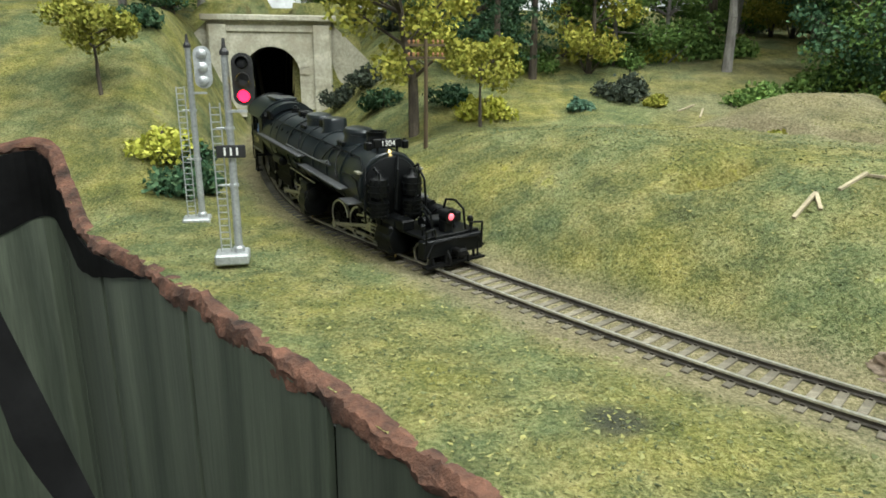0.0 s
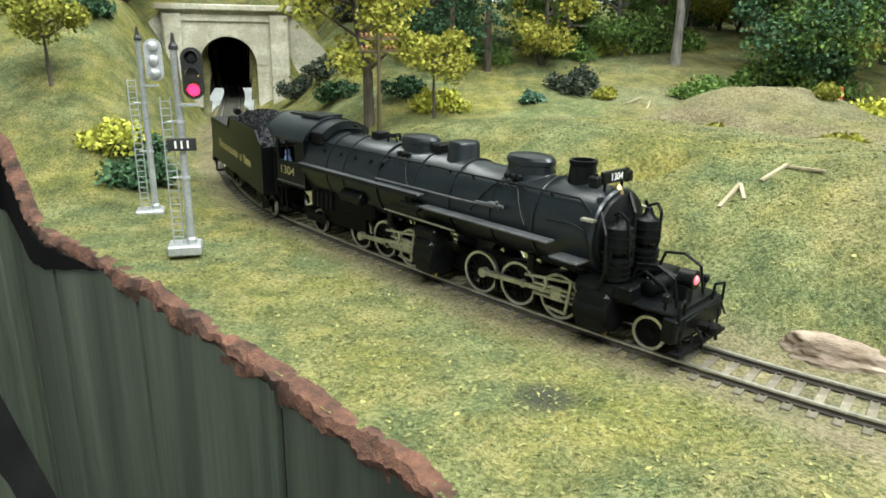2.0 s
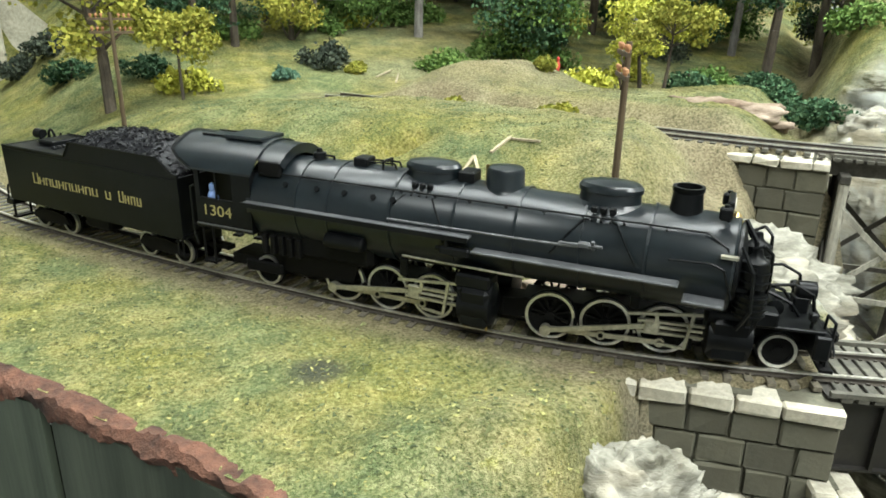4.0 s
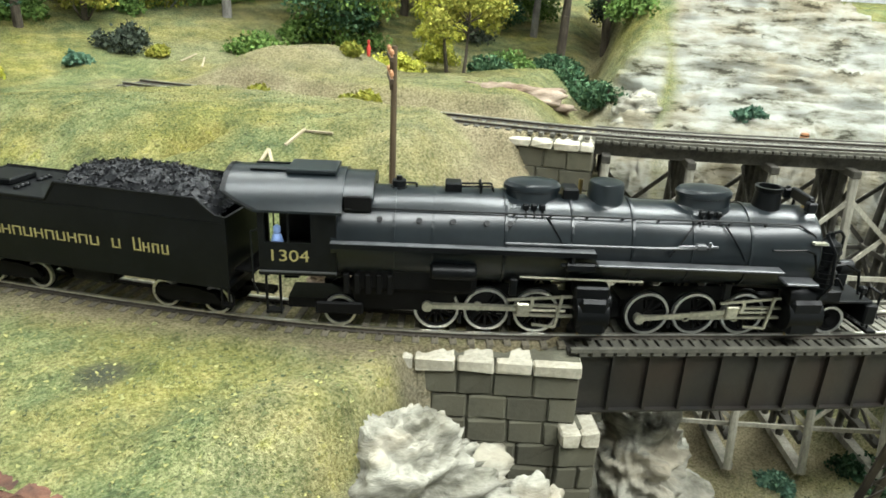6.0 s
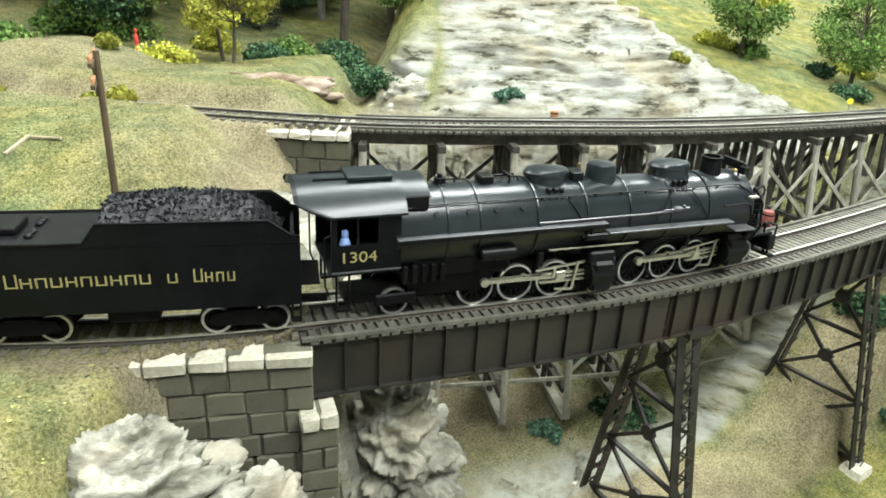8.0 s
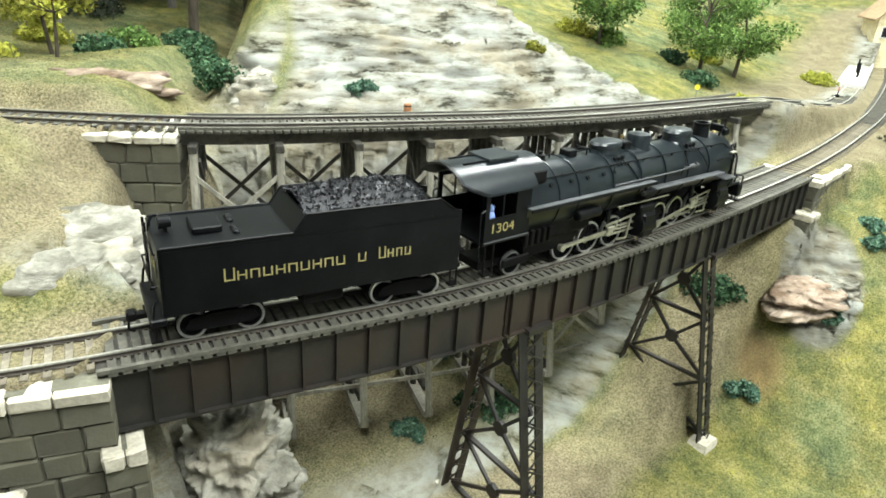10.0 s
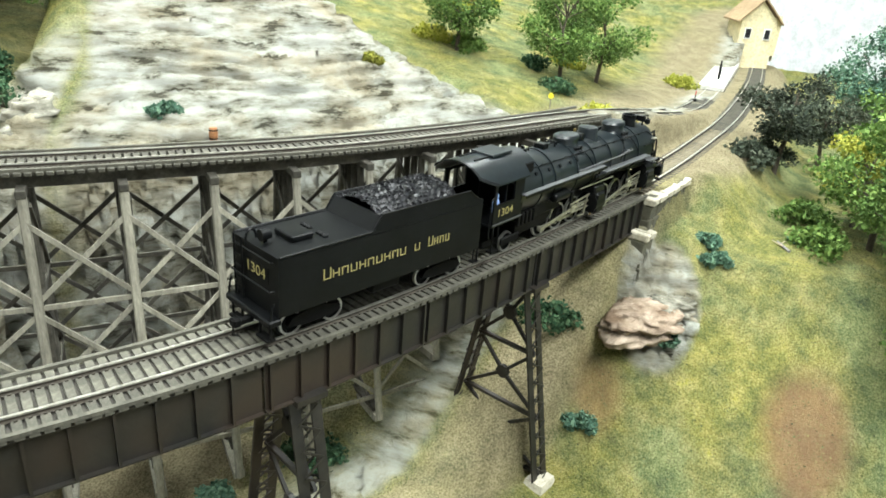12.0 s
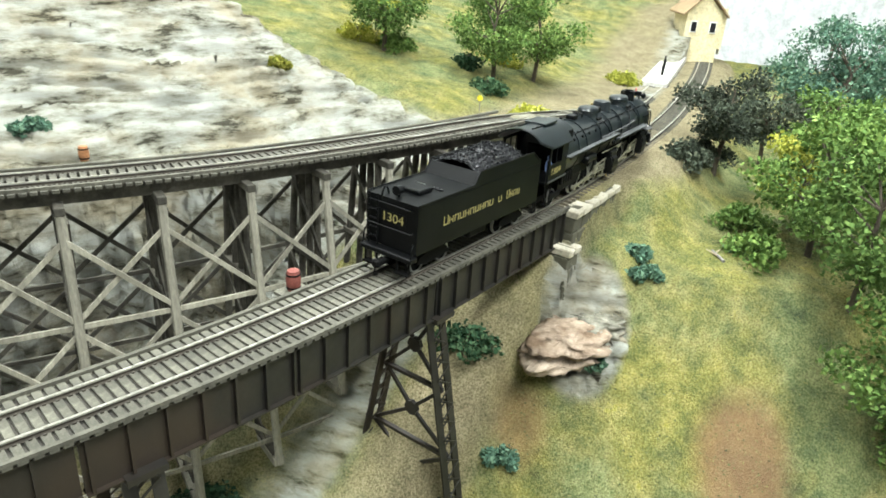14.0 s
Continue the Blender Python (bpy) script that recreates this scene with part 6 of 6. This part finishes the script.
put(tree("grey green leafy tree with a gnarled trunk", DARKGREY, BARK, 1.05, 0.42, 6, 18, 0.4), [(9.75, -1.62, 0), (10.9, -2.1, 120)])
put(tree("bright green leafy tree on the slope", MID, BARK, 1.1, 0.50, 7, 20, 0.3), [(8.35, -2.45, 0), (7.6, -2.68, 90), (8.7, -2.9, 200), (9.5, -2.6, 300), (6.95, -3.0, 150), (10.4, 1.0, 40), (11.1, 0.7, 170), (11.9, 1.3, 20), (9.9, 2.2, 80)])
put(tree("yellow green feathery model tree", LIME, BARK, 0.8, 0.36, 8, 15, 0.35), [(8.9, -2.35, 0), (10.4, 2.3, 60), (9.9, -3.2, 20), (4.6, 5.3, 100)])
put(tree("tall blue green model tree", BLUEGREEN, BARK, 1.6, 0.62, 9, 22, 0.3), [(12.6, -2.6, 0), (13.6, -3.6, 90), (10.9, -3.6, 200), (11.6, -2.75, 80)])
put(bush("dark grey green round bush", DARKGREY, 0.30, 10), [(1.88, 6.45, 0), (9.3, -1.35, 60), (9.8, -1.5, 120), (-0.9, 8.2, 10), (-0.55, 7.8, 80)])
put(bush("deep green leafy model bush", DEEP, 0.24, 11), [(-1.35, 4.35, 0), (-1.5, 4.75, 90), (5.55, 4.6, 30), (4.72, 4.8, 60), (5.0, 3.54, 120), (5.15, 3.8, 10), (5.35, 4.1, 200), (5.45, 4.35, 20), (5.75, 4.9, 80), (5.9, 5.2, 10), (9.9, 0.9, 40), (10.6, 1.4, 160), (0.3, 6.3, 40), (-0.3, 6.8, 150), (-2.4, 6.4, 20), (6.3, -0.3, 50), (5.0, 0.9, 70)])
put(bush("lime yellow fluffy model bush", LIME, 0.26, 12), [(2.52, 7.79, 0), (9.05, 0.16, 70), (9.35, 0.2, 10), (12.6, -0.2, 40), (10.0, 2.6, 40), (11.4, 1.2, 30), (0.6, 5.9, 110), (3.9, 5.1, 10), (-1.6, 4.72, 220), (4.9, 5.9, 60)])
put(bush("mid green leafy model bush", MID, 0.30, 13), [(3.08, 7.9, 0), (2.0, 7.5, 60), (3.6, 6.6, 110), (4.2, 6.3, 200), (5.3, 5.2, 20), (10.1, 2.15, 80), (6.1, 4.3, 140), (8.2, -3.1, 0), (7.0, -3.1, 40), (8.0, -2.05, 70), (8.7, -1.9, 10), (3.0, 6.2, 250)])
put(bush("small low olive bush", OLIVE, 0.13, 14), [(2.59, 3.56, 0), (2.3, 4.4, 30), (2.9, 3.9, 70), (7.5, 2.0, 100), (2.1, 6.2, 10), (3.3, 4.9, 50)])
put(bush("small blue green bush", BLUEGREEN, 0.13, 15), [(7.44, -1.2, 0), (7.3, -1.3, 60), (6.7, -1.12, 120), (8.1, -1.95, 30), (5.6, 2.6, 80), (5.3, 1.5, 10), (4.4, 1.2, 50), (1.4, 6.1, 20), (6.0, -0.7, 40)])


WOODS = [(tree("woodland tree with low dark green crown", DEEP, BARK, 1.3, 0.55, 31, 24, 0.12), []), (tree("woodland tree with low mid green crown", MID, GREY_BARK, 1.2, 0.55, 32, 24, 0.12), []), (tree("woodland tree with low olive yellow crown", OLIVE, BARK, 1.2, 0.5, 33, 22, 0.12), []), (bush("broad grey green undergrowth bush", DARKGREY, 0.36, 34), []), (bush("broad mid green undergrowth bush", MID, 0.34, 35), [])]
for k in range(95):
    for _ in range(30):
        x, y = g_.uniform(-3.6, 9.5), g_.uniform(6.3, 12.5)
        if abs(side_of(np.array([[x]]), np.array([[y]]), MAIN)[0, 0]) > (0.9 if y < 9.6 else 0.2) and y > 7.0 - 0.25 * max(0, x - 1) and side_of(np.array([[x]]), np.array([[y]]), RIM)[0, 0] > 0.5:
            break
    WOODS[k % 5][1].append((x, y, g_.uniform(0, 360)))
for proto, spots in WOODS:
    put(proto, spots)


DARKROCK = surface("dark_cliff_rock", (0.02, 0.02, 0.02), (0.12, 0.115, 0.10), 60, fine=300, rough=0.9, bumpy=0.7, dist=0.001)

# ---- small things on the ground ----
def build_crumbs():
    """Loose turf crumbs over the near ground."""
    g = np.random.RandomState(11)
    n = 240000
    x, y = g.uniform(-2.4, 9.2, n), g.uniform(-3.3, 5.2, n)
    z, earth, rock, red, ash = height(x[:, None], y[:, None])
    z, earth, rock = z[:, 0], earth[:, 0], rock[:, 0]
    e = side_of(x[:, None], y[:, None], RIM)[:, 0]
    s = np.abs(side_of(x[:, None], y[:, None], MAIN)[:, 0])
    v = np.abs(side_of(x[:, None], y[:, None], FAR)[:, 0])
    keep = (e > 0.08) & (s > 0.24) & (v > 0.3) & (rock < 0.25) & (g.rand(n) > earth * 0.75)
    c = np.stack([x[keep], y[keep], z[keep]], 1)[:, None, :]
    m = len(c)
    r = g.uniform(0.0028, 0.0068, (m, 1, 1)) * np.where(g.rand(m, 1, 1) > 0.985, 1.5, 1.0)
    o = np.concatenate([g.normal(0, 1, (m, 4, 2)), g.uniform(-0.2, 1.1, (m, 4, 1))], 2)
    V = ((c + o * r) * 0.1).reshape(-1, 3).tolist()
    F = [(4 * k + i, 4 * k + j, 4 * k + h) for k in range(m) for i, j, h in ((0, 1, 2), (0, 1, 3), (0, 2, 3), (1, 2, 3))]
    me = bpy.data.meshes.new("turf_crumbs")
    me.from_pydata(V, [], F)
    me.materials.append(TURF)
    tagged(new("turf_crumbs", me), "loose green and straw coloured turf crumbs", "turf", kind="stuff")


build_crumbs()


def rock(label, mat, c, r, turn, seed, ledge=0.10, sub=5):
    """A knobbly outcrop: an egg of rock cut by ledges and hollows; c, r in decimetres."""
    bm = bmesh.new()
    bmesh.ops.create_icosphere(bm, subdivisions=sub, radius=1.0)
    rot = Matrix.Rotation(radians(turn), 3, "Z")
    off = Vector((seed * 3.1, seed * 1.7, seed * 0.9))
    for v in bm.verts:
        d = v.co.normalized()
        p = Vector((d.x * r[0], d.y * r[1], d.z * r[2]))
        q = Vector((p.x * 3.0, p.y * 3.0, p.z * 6.5)) + off
        k = 1 + 0.30 * noise.noise(p * 4.0 + off) + 0.26 * noise.noise(q * 2.0) + 0.20 * noise.fractal(q * 3.0, 0.8, 2.2, 5)
        k += ledge * 1.6 * (((p.z * 9.0 + 0.8 * p.x + 1.2 * noise.noise(p * 3.2 - off)) % 1.0) - 0.5)
        k -= 0.5 * max(0.0, 0.16 - abs(noise.noise(q * 1.7 + off))) + 0.35 * max(0.0, 0.14 - abs(noise.noise(q * 4.1 - off)))
        k += 0.05 * noise.noise(q * 9.0)
        v.co = (rot @ Vector((p.x * k, p.y * k, p.z * (0.6 + 0.4 * k)))) * 0.1
    me = bpy.data.meshes.new("rock_outcrop")
    bm.to_mesh(me)
    bm.free()
    me.shade_smooth()
    me.materials.append(mat)
    ob = new("rock_outcrop", me)
    ob.matrix_basis = pose(c[0] / 10, c[1] / 10, c[2] / 10)
    tagged(ob, label, "rock", "rock outcrops")


rock("pale knobbly rock bank beside the stone abutment", ROCK, (1.50, 1.13, -0.58), (0.36, 0.22, 0.52), -18, 1, sub=6)
rock("pale knobbly rock bank beside the stone abutment", ROCK, (1.84, 0.93, -0.98), (0.36, 0.20, 0.62), -25, 2, sub=6)
rock("pale rock below the girder seat", ROCK, (2.86, 1.22, -1.25), (0.46, 0.30, 0.80), 50, 3, sub=6)
rock("pale rock below the girder seat", ROCK, (2.95, 1.75, -1.35), (0.40, 0.34, 0.85), 80, 4)
rock("layered buff rock shoulder beside the track", ROCK, (2.48, 1.86, -0.16), (0.48, 0.24, 0.32), -30, 5)
rock("layered buff rock shoulder beside the track", ROCK, (2.85, 2.15, -0.25), (0.46, 0.34, 0.42), -20, 6)
rock("flat layered rock ledges under the bridge end", PINK_ROCK, (6.72, -0.90, -0.86), (0.34, 0.24, 0.15), -30, 7, 0.2)
rock("flat layered rock ledges under the bridge end", ROCK, (6.98, -1.08, -0.82), (0.32, 0.18, 0.12), -35, 8, 0.2)
rock("reddish layered rock ledges behind the upper track", PINK_ROCK, (3.95, 3.62, 0.40), (0.40, 0.18, 0.14), -40, 9, 0.2)
rock("grey boulder below the hanging vines", ROCK, (5.05, 3.25, 0.20), (0.26, 0.22, 0.28), 10, 10)
rock("brown eroded bank beside the track", PINK_ROCK, (1.78, 2.02, -0.01), (0.22, 0.07, 0.08), -40, 12, 0.15)
rock("dark hollow boulder on the cliff", DARKROCK, (6.35, 2.34, 0.24), (0.34, 0.16, 0.10), -28, 13, 0.2)


def build_sticks():
    for a, b in (((1.63, 2.74), (1.75, 2.83)), ((1.73, 2.74), (1.75, 2.83)), ((1.83, 2.81), (1.97, 2.88)), ((1.97, 2.88), (2.07, 2.76)), ((2.22, 6.0), (2.42, 6.2)), ((2.36, 5.86), (2.45, 6.06))):
        za, zb = z_at(*a) + 0.008, z_at(*b) + 0.016
        f = Form(0.1).beam((a[0], a[1], za), (b[0], b[1], zb), 0.015, 0.010)
        tagged(part("stick", f, STICK), "bleached broken timber lying on the turf", "stick", "broken timbers on the hill")


build_sticks()


def build_barrel(x, y, z, mat, label, sc=1.0):
    ba = thing("barrel", label, "barrel", pose(x / 10, y / 10, z / 10))
    part("body", Form().lathe([(0, 3.0 * sc), (2.5 * sc, 3.6 * sc), (5.5 * sc, 3.8 * sc), (8.5 * sc, 3.6 * sc), (11 * sc, 3.0 * sc)], (0, 0, 0), (0, 0, 1), 18), mat, ba, smooth=True)
    for z_ in (2, 9):
        part("hoop", Form().ring((0, 0, z_ * sc), (0, 0, 1), 3.3 * sc, 3.75 * sc, 0.8, 18), BLACK_DULL, ba)


pb, db, nb = along(MAIN_S, MAIN, nearest_s(MAIN_S, MAIN, 5.05, 0.02))
build_barrel(*(pb[:2] + nb * 0.26), -0.04, RED_BARREL, "red wooden barrel on a bridge side platform")
f = Form(0.1).box((pb[0] + nb[0] * 0.25, pb[1] + nb[1] * 0.25, -0.05), (0.16, 0.14, 0.016), Matrix.Rotation(math.atan2(db[1], db[0]), 3, "Z"))
tagged(part("barrel_platform", f, BRIDGE_TIE), "small grey timber platform beside the bridge ties", "platform")
build_barrel(5.57, 2.13, z_at(5.57, 2.13) + 0.05, BROWN_BARREL, "orange brown barrel standing on the pale cliff", 0.85)


def build_log():
    lg = thing("fallen_log", "bleached forked log lying on the turf", "log", pose(0.786, -0.178, z_at(7.86, -1.78) / 10 + 0.0012, 0, 0, 25))
    part("trunk", Form().rod((-9, 0, 0), (9, 2, 1.5), 1.3, 0.8, 8), GREY_BARK, lg)
    part("fork", Form().rod((0, 1, 0.6), (7, 8, 3), 0.9, 0.4, 7).rod((4, 1.5, 1), (9, -4, 2), 0.7, 0.3, 6), STICK, lg)


build_log()


def build_station():
    st = thing("station_house", "cream sided house with a steep brown roof and chimney", "house", pose(1.66, -0.083, -0.004, 0, 0, 20))
    part("wall", Form(0.1).box((0, 0, 0.42), (0.8, 0.62, 0.9)).slab([(-0.4, -0.31, 0.86), (-0.4, 0.31, 0.86), (-0.4, 0, 1.18)], (1, 0, 0), 0.8), CREAM, st)
    for sy in (-1, 1):
        part("roof", Form(0.1).slab([(-0.5, sy * 0.40, 0.80), (0.5, sy * 0.40, 0.80), (0.5, 0, 1.22), (-0.5, 0, 1.22)], (0, 0, 1), 0.03), ROOF, st)
    part("gable", Form(0.1).box((-0.2, -0.34, 0.6), (0.34, 0.12, 0.7)), CREAM, st)
    part("chimney", Form(0.1).box((0.1, 0, 1.3), (0.14, 0.14, 0.34)), ROOF, st)
    for x, z in ((-0.25, 0.25), (0.1, 0.25), (-0.25, 0.65), (0.1, 0.65)):
        w = part("window", Form(0.1).box((x, -0.315 if x > 0 else -0.402, z), (0.12, 0.02, 0.2)), WHITE, st)
        part("pane", Form(0.1).box((x, -0.328 if x > 0 else -0.414, z), (0.09, 0.012, 0.16)), DARK_LENS, w)
    for y in (-0.17, 0.17):
        w = part("window", Form(0.1).box((-0.41, y, 0.62), (0.02, 0.12, 0.2)), WHITE, st)
        part("pane", Form(0.1).box((-0.422, y, 0.62), (0.012, 0.09, 0.16)), DARK_LENS, w)
    tagged(part("station_platform", Form(0.1).box((14.4, -0.62, 0.0), (3.4, 0.36, 0.14), bevel=0.02), PLATFORM), "pale concrete station platform", "platform")
    for x, y in ((13.3, -0.66), (13.9, -0.62)):
        f = Form().lathe([(0, 1.6), (8, 2.0), (14, 2.2), (17, 1.0), (18, 1.4), (20.5, 1.3), (21, 0.3)], (x * 100, y * 100, 8), (0, 0, 1), 10)
        tagged(part("figurine", f, BLACK_DULL, smooth=True), "tiny dark painted model figurine on the platform", "figurine")


build_station()


def build_markers():
    m = thing("marker_sign", "small yellow disc sign on a post", "sign", pose(0.919, 0.073, z_at(9.19, 0.73) / 10))
    part("post", Form().rod((0, 0, -1), (0, 0, 12), 0.5), GREY_BARK, m)
    part("disc", Form().lathe([(-0.4, 3.0), (0.4, 3.0)], (-0.6, 0, 14), (1, 0, 0), 16), YELLOW_PAINT, m)
    t = thing("switch_stand", "small red trackside switch stand", "switch stand", pose(1.134, -0.055, z_at(11.34, -0.55) / 10))
    part("stand", Form().box((0, 0, 2), (5, 5, 4)).rod((0, 0, 4), (0, 0, 12), 0.6), BLACK_DULL, t)
    part("target", Form().box((0, 0, 12), (5, 1, 5), bevel=0.4), RED_PAINT, t)
    f = Form().lathe([(0, 1.4), (7, 1.8), (13, 2.2), (16, 1.0), (17, 1.5), (19.5, 1.4), (20.5, 0.3)], (0, 0, 0), (0, 0, 1), 10)
    ob = part("figurine", f, RED_PAINT, smooth=True)
    ob.matrix_basis = pose(0.404, 0.5886, z_at(4.04, 5.886) / 10)
    tagged(ob, "tiny red painted model figurine on the hill", "figurine")


build_markers()


# ---- movement ----
# how far the pilot has come along the main track, in decimetres
KNOTS = [(0.0, 9.63), (0.5, 9.985), (1.0, 10.335), (1.5, 10.70), (2.0, 11.10), (2.5, 11.49), (3.0, 11.81), (5.5, 13.245), (6.0, 13.58), (6.5, 13.94), (7.0, 14.265), (7.5, 14.56), (8.0, 14.83), (10.5, 16.66), (11.0, 17.06), (12.0, 17.85), (12.5, 18.25), (13.0, 18.66), (13.5, 19.08), (14.0, 19.48)]


def travel(t):
    """The pilot's way at a time, smooth through the knots."""
    ts, ss = np.array([k[0] for k in KNOTS]), np.array([k[1] for k in KNOTS])
    v = np.gradient(ss, ts)
    i = int(np.clip(np.searchsorted(ts, t) - 1, 0, len(ts) - 2))
    h = ts[i + 1] - ts[i]
    u = (t - ts[i]) / h
    return float((1 + 2 * u) * (1 - u) ** 2 * ss[i] + u * (1 - u) ** 2 * h * v[i] + u * u * (3 - 2 * u) * ss[i + 1] + u * u * (u - 1) * h * v[i + 1])


def axis_pose(s_a, s_b, x_a, x_b):
    """A thing whose points x_a and x_b (metres, x_a ahead) stand over the track at s_a and s_b."""
    a, b = along(MAIN_S, MAIN, s_a)[0] / 10, along(MAIN_S, MAIN, s_b)[0] / 10
    d = (a - b) / np.linalg.norm(a - b)
    yaw = math.degrees(math.atan2(d[1], d[0]))
    pitch = -math.degrees(math.asin(d[2]))
    k = (0 - x_b) / (x_a - x_b)
    o = b + (a - b) * k
    return pose(o[0], o[1], o[2], 0, pitch, yaw)


def motions():
    times = [i * 0.1 for i in range(141)]
    loco, front, tend = [], [], []
    for t in times:
        s = travel(t)
        m = axis_pose(s - 1.08, s - 2.06, -0.108, -0.206)
        loco.append((t, m))
        f = axis_pose(s - 0.14, s - 0.90, 0.094, 0.019)
        front.append((t, m.inverted() @ f))
        tend.append((t, axis_pose(s - 2.75, s - 3.39, -0.022, -0.088)))
    walk(LOCO, loco)
    walk(TENDER, tend)
    walk(FRONT_UNIT, [(t, pose(-0.108, 0, 0, 0, 0, math.degrees(m.to_euler().z))) for t, m in front])
    s0 = travel(0)
    for w, x, r, phase in SPIN:
        walk(w, [(t, pose(x, 0, r, 0, math.degrees((travel(t) - s0) * 0.1 / r) + phase, 0)) for t in times])
    for ob, kind, xs, cx, sy, phase in RODS:
        rows = []
        for t in times:
            a = (travel(t) - s0) * 0.1 / (DRIVER_R / 1000) + radians(phase) + (0 if sy < 0 else math.pi / 2)
            px, pz = -4.2 * math.sin(a), DRIVER_R - 4.2 * math.cos(a)
            ex = xs[2] + px + math.sqrt(MAIN_ROD**2 - (pz - 11.2) ** 2)
            if kind == "side":
                m = pose(px / 1000, 0, pz / 1000)
            elif kind == "main":
                m = pose((xs[2] + px) / 1000, sy * 12.4 / 1000, pz / 1000, 0, -math.degrees(math.atan2(11.2 - pz, ex - xs[2] - px)), 0)
            else:
                m = pose(ex / 1000, sy * 13.0 / 1000, 0.0112)
            rows.append((t, m))
        walk(ob, rows)
    # the added disc slides from amber to red in place of lamps switching
    walk(LAMP_COVER[0], [(t, pose(0, 0, z)) for t, z in ((0, 0), (2.5, 0), (2.7, -0.007), (14, -0.007))])


motions()
